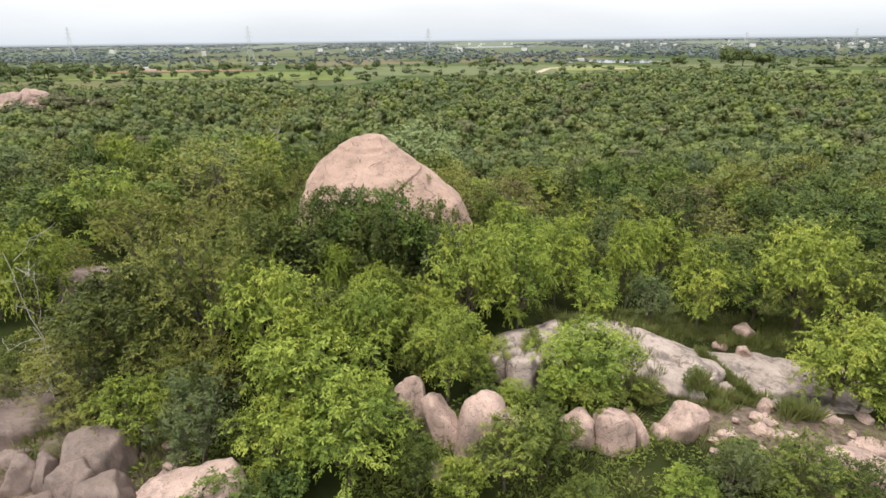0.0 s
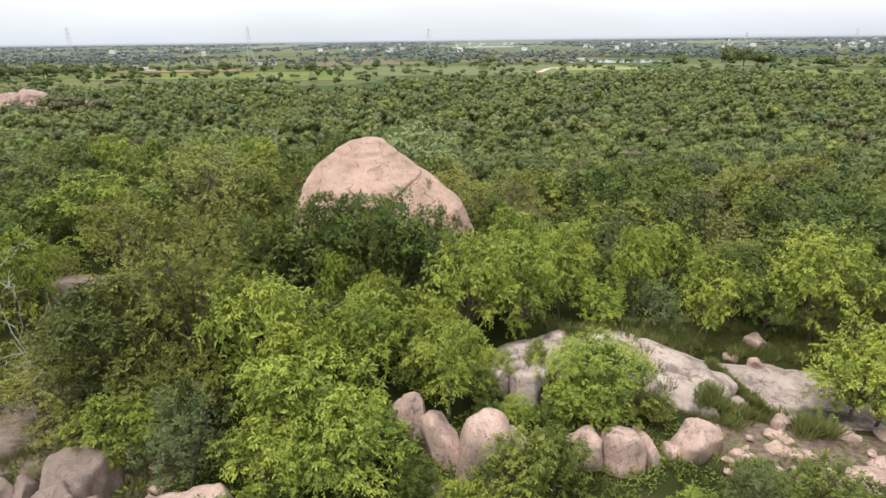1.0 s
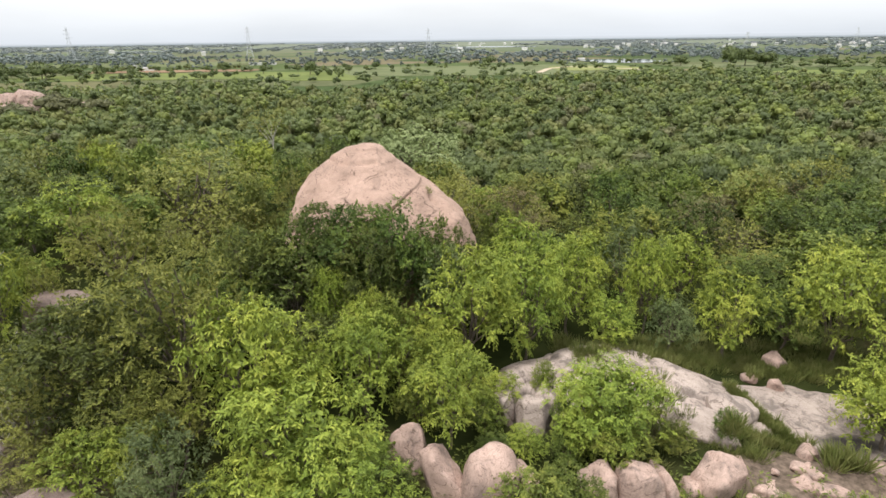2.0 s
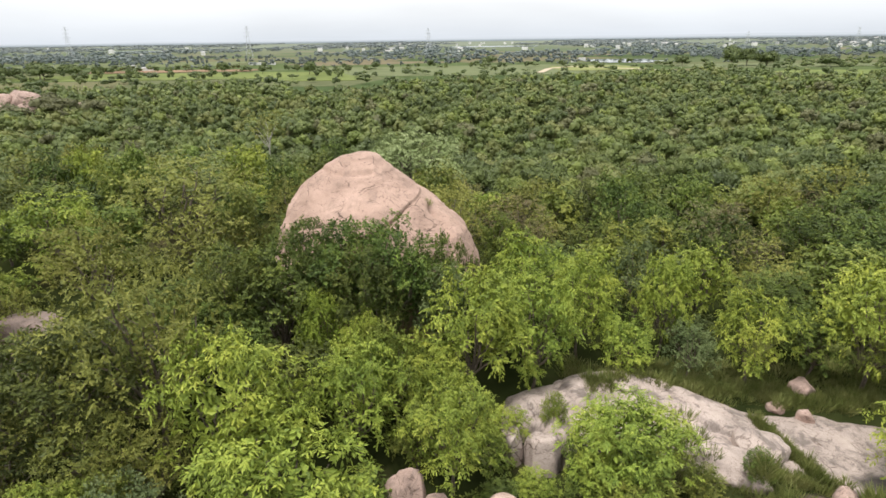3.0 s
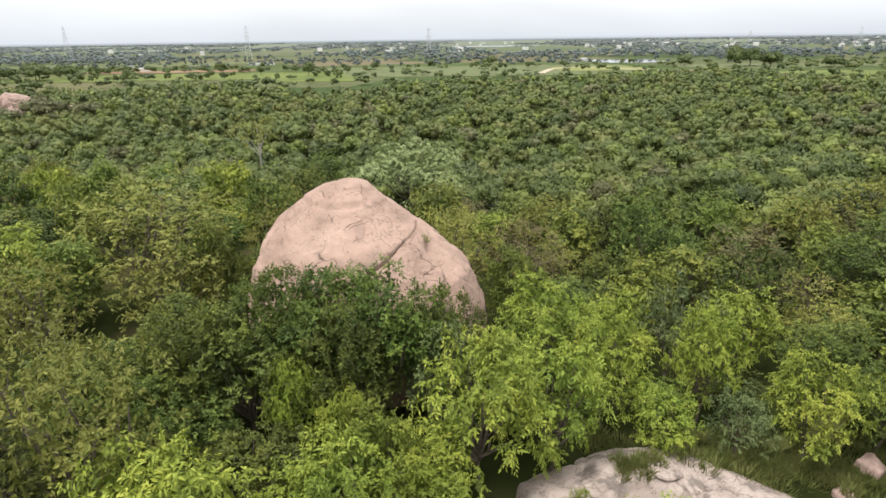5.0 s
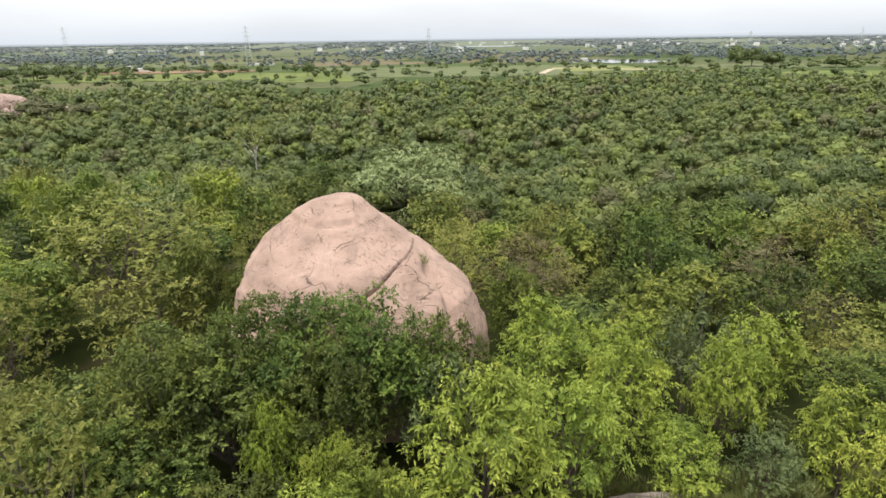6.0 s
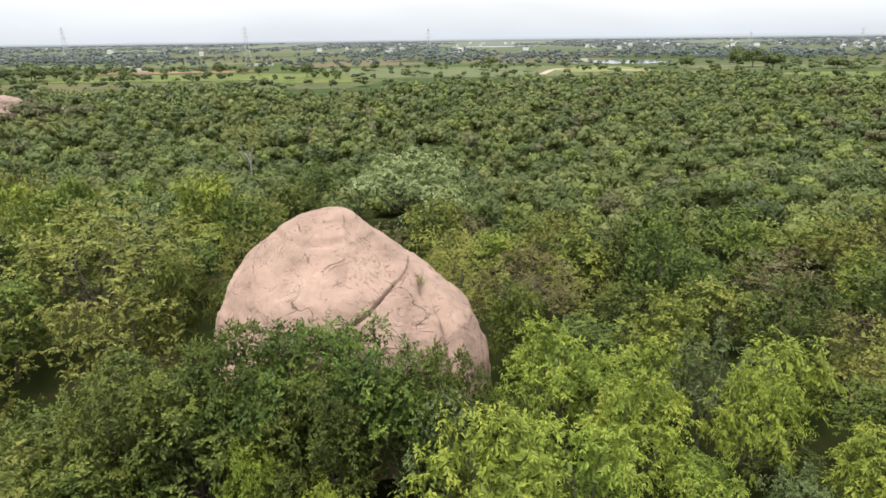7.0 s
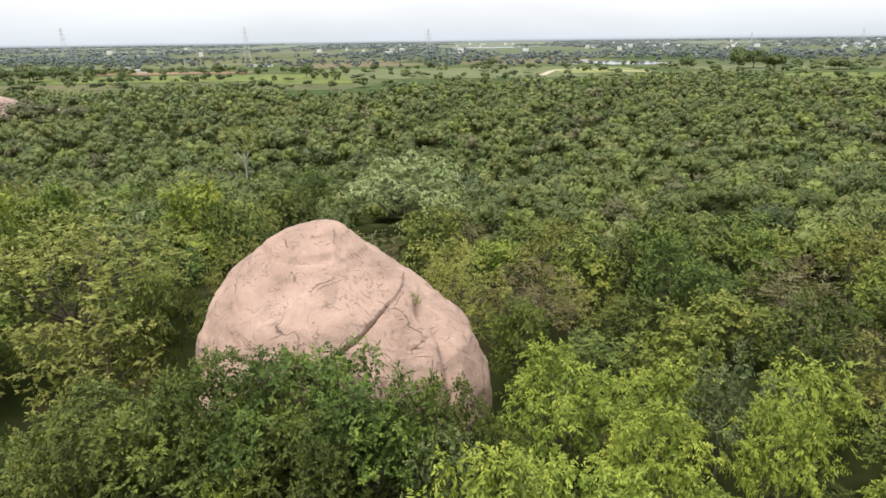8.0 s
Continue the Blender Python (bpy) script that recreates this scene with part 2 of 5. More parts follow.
def soil_material():
    """The ground: leaf litter and low green under the bushes, pasture and ploughed plots out on the plain."""
    m, n, l, b = mat_nodes("ground_soil_grass")
    geo = n.new("ShaderNodeNewGeometry")
    sep = n.new("ShaderNodeSeparateXYZ")
    l.new(geo.outputs["Position"], sep.inputs[0])
    a = add(n, "ShaderNodeTexNoise", Scale=0.35, Detail=8.0)
    l.new(geo.outputs["Position"], a.inputs["Vector"])
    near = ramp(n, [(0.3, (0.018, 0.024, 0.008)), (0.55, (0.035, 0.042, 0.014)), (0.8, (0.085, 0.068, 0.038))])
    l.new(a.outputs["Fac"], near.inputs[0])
    # trodden gravelly earth among the rocks of the outcrop
    bare = None
    for cx, cy, rx, ry in ((13.0, 18.0, 4.6, 1.9), (-13.5, 15.6, 4.8, 3.2)):
        bm_ = n.new("ShaderNodeMapping")
        bm_.vector_type = "TEXTURE"
        bm_.inputs["Location"].default_value = (cx, cy, 0)
        bm_.inputs["Scale"].default_value = (rx, ry, 100)
        l.new(geo.outputs["Position"], bm_.inputs[0])
        ln = n.new("ShaderNodeVectorMath")
        ln.operation = "LENGTH"
        l.new(bm_.outputs[0], ln.inputs[0])
        ad = n.new("ShaderNodeMath")
        ad.operation = "ADD"
        l.new(ln.outputs["Value"], ad.inputs[0])
        l.new(a.outputs["Fac"], ad.inputs[1])
        if bare is None:
            bare = ad.outputs[0]
        else:
            mn = n.new("ShaderNodeMath")
            mn.operation = "MINIMUM"
            l.new(bare, mn.inputs[0])
            l.new(ad.outputs[0], mn.inputs[1])
            bare = mn.outputs[0]
    bmr = add(n, "ShaderNodeMapRange", From_Min=1.55, From_Max=1.30)
    l.new(bare, bmr.inputs["Value"])
    grit = add(n, "ShaderNodeTexNoise", Scale=4.0, Detail=8.0, Roughness=0.7)
    l.new(geo.outputs["Position"], grit.inputs["Vector"])
    gr = ramp(n, [(0.35, (0.075, 0.058, 0.044)), (0.65, (0.215, 0.162, 0.128))])
    l.new(grit.outputs["Fac"], gr.inputs[0])
    near_col = mixc(n, l, bmr.outputs[0], near.outputs[0], gr.outputs[0])
    vor = n.new("ShaderNodeTexVoronoi")
    vor.inputs["Scale"].default_value = 0.011
    mp = n.new("ShaderNodeMapping")
    mp.inputs["Rotation"].default_value = (0, 0, 0.4)
    mp.inputs["Scale"].default_value = (0.8, 1.0, 0.0)
    l.new(geo.outputs["Position"], mp.inputs[0])
    l.new(mp.outputs[0], vor.inputs["Vector"])
    csep = n.new("ShaderNodeSeparateColor")
    l.new(vor.outputs["Color"], csep.inputs[0])
    plots = ramp(n, [(0.0, (0.060, 0.085, 0.038)), (0.35, (0.088, 0.115, 0.048)), (0.6, (0.100, 0.120, 0.062)), (0.85, (0.14, 0.135, 0.075)), (1.0, (0.18, 0.15, 0.10))])
    l.new(csep.outputs[0], plots.inputs[0])
    fine = add(n, "ShaderNodeTexNoise", Scale=0.12, Detail=9.0, Roughness=0.7)
    l.new(geo.outputs["Position"], fine.inputs["Vector"])
    fr = ramp(n, [(0.3, (0.7, 0.7, 0.7)), (0.7, (1.2, 1.2, 1.2))])
    l.new(fine.outputs["Fac"], fr.inputs[0])
    far = mixc(n, l, 0.9, plots.outputs[0], fr.outputs[0], "MULTIPLY")
    edge = add(n, "ShaderNodeTexNoise", Scale=0.02, Detail=3.0)
    l.new(geo.outputs["Position"], edge.inputs["Vector"])
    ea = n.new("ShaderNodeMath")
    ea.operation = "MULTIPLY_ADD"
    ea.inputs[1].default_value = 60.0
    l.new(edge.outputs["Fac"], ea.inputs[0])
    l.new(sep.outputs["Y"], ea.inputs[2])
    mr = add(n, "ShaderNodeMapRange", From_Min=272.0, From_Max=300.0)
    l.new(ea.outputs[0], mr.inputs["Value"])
    # haze over the far plain, put into the ground colour: paler with distance
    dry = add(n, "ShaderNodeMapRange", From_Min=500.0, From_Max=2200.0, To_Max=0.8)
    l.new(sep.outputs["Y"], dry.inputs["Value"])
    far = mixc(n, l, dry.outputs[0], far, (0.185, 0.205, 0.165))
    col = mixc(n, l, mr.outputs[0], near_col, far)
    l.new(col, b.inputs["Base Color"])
    b.inputs["Roughness"].default_value = 0.95
    b.inputs["Specular IOR Level"].default_value = 0.0
    bump = add(n, "ShaderNodeBump", Strength=0.6, Distance=0.08)
    l.new(a.outputs["Fac"], bump.inputs["Height"])
    l.new(bump.outputs[0], b.inputs["Normal"])
    return m


SOIL = soil_material()


def plain_material(name, lo, hi, scale=0.2, rough=0.9):
    m, n, l, b = mat_nodes(name)
    geo = n.new("ShaderNodeNewGeometry")
    noi = add(n, "ShaderNodeTexNoise", Scale=scale, Detail=7.0, Roughness=0.65)
    l.new(geo.outputs["Position"], noi.inputs["Vector"])
    r = ramp(n, [(0.3, lo), (0.7, hi)])
    l.new(noi.outputs["Fac"], r.inputs[0])
    l.new(r.outputs[0], b.inputs["Base Color"])
    b.inputs["Roughness"].default_value = rough
    b.inputs["Specular IOR Level"].default_value = 0.05
    return m


CROP = plain_material("field_crop_green", (0.098, 0.128, 0.040), (0.170, 0.195, 0.064), 0.035)
PASTURE = plain_material("field_pasture", (0.105, 0.122, 0.058), (0.150, 0.168, 0.085), 0.05)
PLOUGHED = plain_material("field_ploughed_soil", (0.20, 0.13, 0.085), (0.30, 0.20, 0.13), 0.1)
STUBBLE = plain_material("field_yellow_stubble", (0.17, 0.19, 0.07), (0.24, 0.25, 0.10), 0.1)
TRACK = plain_material("track_pale_earth", (0.38, 0.31, 0.23), (0.50, 0.42, 0.32), 0.2)
WHITEWASH = plain_material("whitewashed_wall", (0.66, 0.65, 0.62), (0.80, 0.79, 0.76), 0.4)
ROOFING = plain_material("roof_sheet_grey", (0.30, 0.29, 0.29), (0.52, 0.51, 0.50), 0.5, 0.6)
STEEL = plain_material("galvanised_steel", (0.46, 0.48, 0.50), (0.58, 0.60, 0.62), 0.5, 0.5)
GRASS = leaf_material("grass_blades", (0.110, 0.135, 0.032), (0.195, 0.215, 0.060), (0.320, 0.300, 0.120), patch=0.7)
WATER, _n, _l, _b = mat_nodes("pond_water")
_b.inputs["Base Color"].default_value = (0.10, 0.12, 0.10, 1)
_b.inputs["Roughness"].default_value = 0.06
_w = add(_n, "ShaderNodeTexNoise", Scale=0.6, Detail=3.0)
_bp = add(_n, "ShaderNodeBump", Strength=0.05, Distance=0.05)
_l.new(_w.outputs["Fac"], _bp.inputs["Height"])
_l.new(_bp.outputs[0], _b.inputs["Normal"])
# far rim: haze put in as a glow that pales with height
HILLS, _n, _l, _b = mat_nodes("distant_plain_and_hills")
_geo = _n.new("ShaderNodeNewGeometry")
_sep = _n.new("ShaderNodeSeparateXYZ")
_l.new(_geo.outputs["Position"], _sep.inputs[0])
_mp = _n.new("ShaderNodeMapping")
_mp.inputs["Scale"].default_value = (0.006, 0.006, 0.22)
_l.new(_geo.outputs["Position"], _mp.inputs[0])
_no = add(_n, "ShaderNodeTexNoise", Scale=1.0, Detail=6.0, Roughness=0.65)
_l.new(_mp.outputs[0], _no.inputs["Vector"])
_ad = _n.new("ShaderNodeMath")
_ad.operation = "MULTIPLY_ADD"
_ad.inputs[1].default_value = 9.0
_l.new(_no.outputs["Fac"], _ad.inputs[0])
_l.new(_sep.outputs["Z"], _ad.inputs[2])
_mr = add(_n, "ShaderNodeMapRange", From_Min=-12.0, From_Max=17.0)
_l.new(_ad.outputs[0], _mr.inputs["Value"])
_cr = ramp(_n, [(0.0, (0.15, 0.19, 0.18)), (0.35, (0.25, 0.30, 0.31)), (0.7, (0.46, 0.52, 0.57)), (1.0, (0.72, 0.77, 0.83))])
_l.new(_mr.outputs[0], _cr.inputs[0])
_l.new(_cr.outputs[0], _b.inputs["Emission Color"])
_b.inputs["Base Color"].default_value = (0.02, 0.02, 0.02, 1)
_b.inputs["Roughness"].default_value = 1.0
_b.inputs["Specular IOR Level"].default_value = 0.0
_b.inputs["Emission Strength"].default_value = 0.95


# ---- mesh helpers ----
def mesh_np(name, verts, tris, mat, smooth=False):
    """A mesh from arrays of vertices and triangles."""
    verts, tris = np.asarray(verts, np.float32), np.asarray(tris, np.int32)
    me = bpy.data.meshes.new(name)
    me.vertices.add(len(verts))
    me.vertices.foreach_set("co", verts.ravel())
    me.loops.add(tris.size)
    me.loops.foreach_set("vertex_index", tris.ravel())
    me.polygons.add(len(tris))
    me.polygons.foreach_set("loop_start", np.arange(0, tris.size, 3, dtype=np.int32))
    me.polygons.foreach_set("use_smooth", np.full(len(tris), smooth))
    me.materials.append(mat)
    me.update(calc_edges=True)
    return me


def toned(me, tone):
    """Gives each point of a mesh its own leaf tone."""
    me.attributes.new("crown_tone", "FLOAT", "POINT").data.foreach_set("value", np.asarray(tone, np.float32))
    return me


def part(name, me, parent=None, label=""):
    ob = new(name, me)
    if parent is not None:
        ob.parent = parent
    return tagged(ob, label)


def fbm(p, octaves=4, seed=0):
    """Fractal noise in about -1.5..1.5 for an array of points."""
    o = Vector((seed * 3.71, seed * 1.93, seed * 5.17))
    return np.array([noise.fractal(Vector(q) + o, 1.0, 2.03, octaves) for q in np.asarray(p, float).tolist()])


def unit(a):
    return a / np.maximum(np.linalg.norm(a, axis=-1, keepdims=True), 1e-9)


def step(a, b, v):
    t = np.clip((v - a) / (b - a), 0, 1)
    return t * t * (3 - 2 * t)


def ground_z(x, y):
    """Height of the ground: a low rocky rise that falls away to a plain 6 m lower."""
    x, y = np.asarray(x, float), np.asarray(y, float)
    z = 0.4 - 6.4 * step(26, 110, y)
    z = z + 2.6 * np.exp(-((x + 25) / 22) ** 2 - ((y - 48) / 30) ** 2)
    z = z - 1.5 * step(18, 12, y) * step(-5, 0, x) - 0.6 * step(10, -10, y)
    z = z - 0.5 * step(8, 16, x) * step(40, 20, y) - 0.45 * step(10, 12, x) * step(18.6, 20, y) * step(24.6, 23.4, y)
    z = z - 5.0 * step(0, -90, y)
    near = step(250, 60, np.hypot(x, y))
    p = np.stack([np.ravel(x) / 5, np.ravel(y) / 5, np.ravel(x) * 0], 1)
    return z + 0.22 * near * fbm(p, 3, 5).reshape(x.shape)


def gz(x, y):
    return float(ground_z(np.array([x]), np.array([y]))[0])


def grid_tris(nx, ny):
    i = np.arange(nx - 1)[None, :] + nx * np.arange(ny - 1)[:, None]
    i = i.ravel()
    return np.concatenate([np.stack([i, i + 1, i + nx + 1], 1), np.stack([i, i + nx + 1, i + nx], 1)])


# ---- ground: one sheet out to the horizon ----
gx = np.sign(np.linspace(-1, 1, 161)) * (np.abs(np.linspace(-1, 1, 161)) ** 3.2 * 4900 + np.abs(np.linspace(-1, 1, 161)) * 60)
gy = 25 + np.sign(np.linspace(-1, 1, 181)) * (np.abs(np.linspace(-1, 1, 181)) ** 3.2 * 4880 + np.abs(np.linspace(-1, 1, 181)) * 60)
GX, GY = np.meshgrid(gx, gy)
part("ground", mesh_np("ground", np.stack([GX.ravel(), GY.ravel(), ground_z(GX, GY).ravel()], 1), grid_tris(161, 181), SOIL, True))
tagged(bpy.data.objects["ground"], "green and brown scrubland falling away to a flat farmed plain", "ground", kind="structure")


# ---- rocks ----
def ico(level):
    bm = bmesh.new()
    bmesh.ops.create_icosphere(bm, subdivisions=level, radius=1.0)
    v = np.array([p.co[:] for p in bm.verts])
    f = np.array([[q.index for q in p.verts] for p in bm.faces])
    bm.free()
    return v, f


ICO = {k: ico(k) for k in (3, 4, 7)}


def rock_mesh(radii, seed, level=4, cuts=6, mat=GRANITE_ROCK, rough=0.07, box=0.75):
    """A weathered block: a boxy ball with flat faces sheared off, rounded edges and a pitted skin."""
    rng = np.random.default_rng(seed)
    v, f = ICO[level]
    d = v / np.linalg.norm(v, axis=1)[:, None]
    p = np.sign(d) * np.abs(d) ** box
    power = 3.2 if cuts < 3 else 6.0
    p = p / (np.abs(p) ** power).sum(1)[:, None] ** (1 / power)
    for _ in range(cuts if cuts < 3 else cuts + 5):
        nrm = rng.normal(size=3)
        nrm /= np.linalg.norm(nrm)
        off = rng.uniform(0.62, 0.88) if cuts < 3 else rng.uniform(0.74, 1.02)
        over = np.maximum(0, p @ nrm - off)
        p = p - (0.97 * over)[:, None] * nrm
    p = p * (1 + rough * 1.6 * fbm(d * 1.3, 3, seed) + rough * 0.7 * fbm(d * 4, 4, seed + 9))[:, None]
    return mesh_np("rock", p * np.array(radii), f, mat, True)


def rock(x, y, z, radii, seed, rx=0, ry=0, rz=0, label="weathered pinkish granite rock lying in the scrub", level=4, cuts=6, mat=None, group="rocks of the outcrop", box=0.75, rough=0.07):
    ob = part("rock", rock_mesh(radii, seed, level, cuts, mat or GRANITE_ROCK, rough, box))
    ob.matrix_basis = pose(x, y, z, rx, ry, rz)
    return tagged(ob, label, "rock", group)


def main_boulder():
    """The great pink boulder: a dome leaning to its high side, split by a slanting joint."""
    v, f = ICO[7]
    d = v / np.linalg.norm(v, axis=1)[:, None]
    # breadth and depth of the dome, height by height
    hz = np.array([-1.0, 0.6, 2.9, 4.06, 5.6, 6.7, 7.5, 8.0, 8.3, 8.55, 8.70, 8.78, 8.82])
    xl = np.array([-3.4, -7.2, -8.42, -8.38, -8.12, -7.70, -7.10, -6.46, -5.96, -5.52, -5.18, -4.85, -4.45])
    xr = np.array([-2.8, 0.9, 1.78, 1.74, 0.92, -0.42, -1.70, -2.42, -2.72, -3.02, -3.25, -3.55, -4.20])
    yf = np.array([31.0, 28.6, 28.0, 28.1, 28.7, 29.5, 30.4, 31.0, 31.5, 32.0, 32.3, 32.7, 33.2])
    yb = np.array([32.6, 35.2, 35.8, 35.8, 35.6, 35.3, 35.0, 34.7, 34.5, 34.2, 34.0, 33.8, 33.3])
    fine = np.linspace(-1, 8.82, 400)
    ker = np.exp(-np.linspace(-2, 2, 17) ** 2)
    ker /= ker.sum()

    def prof(t):
        w = np.interp(fine, hz, t)
        w[10:-8] = np.convolve(np.pad(w, 8, mode="edge"), ker, "valid")[10:-8]
        return w

    def shape(d):
        z = np.where(d[:, 2] > 0, 3.4 + 5.42 * np.abs(d[:, 2]), 3.4 - 4.4 * np.abs(d[:, 2]))
        L, R, F, B = (np.interp(z, fine, prof(t)) for t in (xl, xr, yf, yb))
        flat = unit(d[:, :2] + 1e-9)
        q = np.stack([(L + R) / 2 + flat[:, 0] * (R - L) / 2, (F + B) / 2 + flat[:, 1] * (B - F) / 2, z], 1)
        # the joint climbs from the foot of the face to a notch in the skyline
        line = np.interp(q[:, 0], (-8, -6, -4.5, -3.6, -3.15, -2.85, -2.4, -2.1, -1.7, -1.4, -1.0, 0.0), (4.9, 5.5, 5.82, 6.00, 6.14, 6.34, 6.56, 6.78, 7.02, 7.16, 7.6, 8.6))
        return q, 1.1 * (line - q[:, 2]) + 0.05 * fbm(q * 1.6, 4, 31)

    # a finer mesh along the joint
    q, s = shape(d)
    close = (np.abs(s) < 0.20) & (q[:, 1] < 33.6) & (q[:, 2] > 2.5)
    bm = bmesh.new()
    bv = [bm.verts.new(p) for p in d.tolist()]
    for t in f.tolist():
        bm.faces.new([bv[i] for i in t])
    bm.verts.index_update()
    cut = [e for e in bm.edges if close[e.verts[0].index] and close[e.verts[1].index]]
    bmesh.ops.subdivide_edges(bm, edges=cut, cuts=2, use_grid_fill=True)
    bmesh.ops.triangulate(bm, faces=bm.faces[:])
    bm.verts.index_update()
    d = unit(np.array([p.co[:] for p in bm.verts]))
    f = np.array([[p.index for p in t.verts] for t in bm.faces])
    bm.free()
    q, s = shape(d)
    front = step(33.6, 32.2, q[:, 1])
    low = step(-0.03, 0.03, s) * front * step(-5.0, -3.4, q[:, 0])
    joint = step(7.12, 6.9, q[:, 2]) * np.exp(-(s / (0.017 + 0.014 * step(7.2, 6.2, q[:, 2]))) ** 2) * front * step(-4.6, -3.2, q[:, 0])
    vein = np.interp(q[:, 2], (4.2, 5.44, 5.91, 6.35, 6.79), (0.40, 0.29, 0.12, -0.24, -0.71)) + 0.06 * fbm(q * 1.5, 3, 8)
    gully = np.exp(-((q[:, 0] - vein) / 0.15) ** 2) * front * step(6.95, 6.7, q[:, 2])
    ledge = fbm(q * np.array([0.42, 0.42, 0.62]), 3, 77)
    flakes = np.floor(ledge * 3) / 3 + step(0.0, 0.06, (ledge * 3) % 1) / 3
    amt = 0.10 * fbm(q * 0.25, 2, 3) + 0.05 * fbm(q * 1.3, 4, 12) + 0.16 * flakes - 0.10 * low - 0.50 * joint - 0.32 * gully
    out = q - np.array([-3.4, 31.8, 3.0])
    out /= np.linalg.norm(out, axis=1)[:, None]
    q = q + out * amt[:, None]
    # the capstone on the summit, undercut along its front edge
    lipz = 8.30 + 0.10 * fbm(q * 0.9, 3, 19)
    cap = step(0.0, 0.07, q[:, 2] - lipz) * step(-3.2, -3.6, q[:, 0])
    under = np.exp(-((q[:, 2] - lipz + 0.03) / 0.05) ** 2) * step(-3.2, -3.6, q[:, 0]) * front
    q = q + out * (0.05 * cap - 0.10 * under)[:, None]
    q[:, 2] += 0.04 * cap
    ob = part("boulder", mesh_np("boulder", q, f, GRANITE, True))
    return tagged(ob, "huge smooth pink granite boulder split by a slanting crack", "boulder")


main_boulder()


def slab_sheet():
    """The bare whaleback of granite on the rise: a high west end, sheets stepping down to its foot, a low apron to the east."""
    xs, ys = np.linspace(1.2, 19.5, 230), np.linspace(18.0, 26.6, 130)
    X, Y = np.meshgrid(xs, ys)
    P = np.stack([X.ravel(), Y.ravel(), X.ravel() * 0], 1)
    warp = fbm(P * 0.45, 3, 41).reshape(X.shape)
    fine = fbm(P * 1.7, 4, 52).reshape(X.shape)
    crest = np.interp(X, (1.2, 3, 4.2, 5.7, 8, 10, 11.5, 14, 19.5), (21.9, 23.0, 23.6, 24.9, 24.9, 23.9, 23.5, 23.8, 23.2)) + 0.2 * warp
    top = np.interp(X, (1.2, 2.2, 3, 4.1, 5.7, 6.7, 8, 9.2, 10.2, 11.5, 12.5, 13.7, 16, 19.5), (1.2, 1.7, 1.66, 1.56, 1.46, 1.44, 1.28, 1.16, 0.88, 0.46, 0.22, 0.06, -0.1, -0.5))
    foot = np.interp(X, (1.2, 3, 5, 7, 9, 10.3, 11.3, 12.4, 13.5, 15, 17, 19.5), (22.3, 21.7, 20.9, 20.3, 20.2, 20.5, 20.9, 20.2, 19.6, 19.2, 18.8, 18.6)) + 0.25 * warp
    run = crest - Y
    # curved sheets, each a hand or two lower than the one behind it
    stairs = run * 1.05 + 0.55 * warp - 0.16 * (X - 6)
    k = stairs / 1.25
    tread = np.floor(k) + step(0.86, 1.0, k % 1)
    steep = step(12.6, 9.5, X)
    z = top - np.where(run > 0, (0.05 + 0.03 * steep) * run + steep * 0.21 * np.maximum(tread, 0), 0.0) - 0.42 * np.maximum(-run, 0) ** 1.25
    z = z - 0.15 * np.exp(-((k % 1 - 0.93) / 0.035) ** 2) * steep * step(-0.1, 0.3, run)
    # the hollow where grass has taken hold
    line = np.interp(Y, (20.0, 23.2), (12.9, 11.55))
    z = z - 0.16 * np.exp(-((X - line) / (0.12 + 0.10 * (23.2 - Y))) ** 2) * step(23.4, 22.6, Y)
    # two joints across the west end
    for at, lean in ((3.55, 0.30), (5.0, -0.22), (7.9, 0.35)):
        z = z - 0.10 * np.exp(-((X - at - lean * (Y - 22) - 0.18 * warp) / 0.055) ** 2)
    ex = np.minimum(X - 1.7, 19.2 - X)
    z = z - 1.6 * step(0.7, -0.5, ex) - 1.7 * step(0.55, -0.45, Y - foot + 0.25 * fine) - 0.8 * step(0.4, -0.2, 26.2 - Y)
    z = z + 0.035 * fine + 0.07 * warp
    ob = part("rock_slab", mesh_np("rock_slab", np.stack([X.ravel(), Y.ravel(), z.ravel()], 1), grid_tris(230, 130), GRANITE_SLAB, True))
    return tagged(ob, "bare pale granite slab with dark stains and stepped sheets", "rock slab")


slab_sheet()

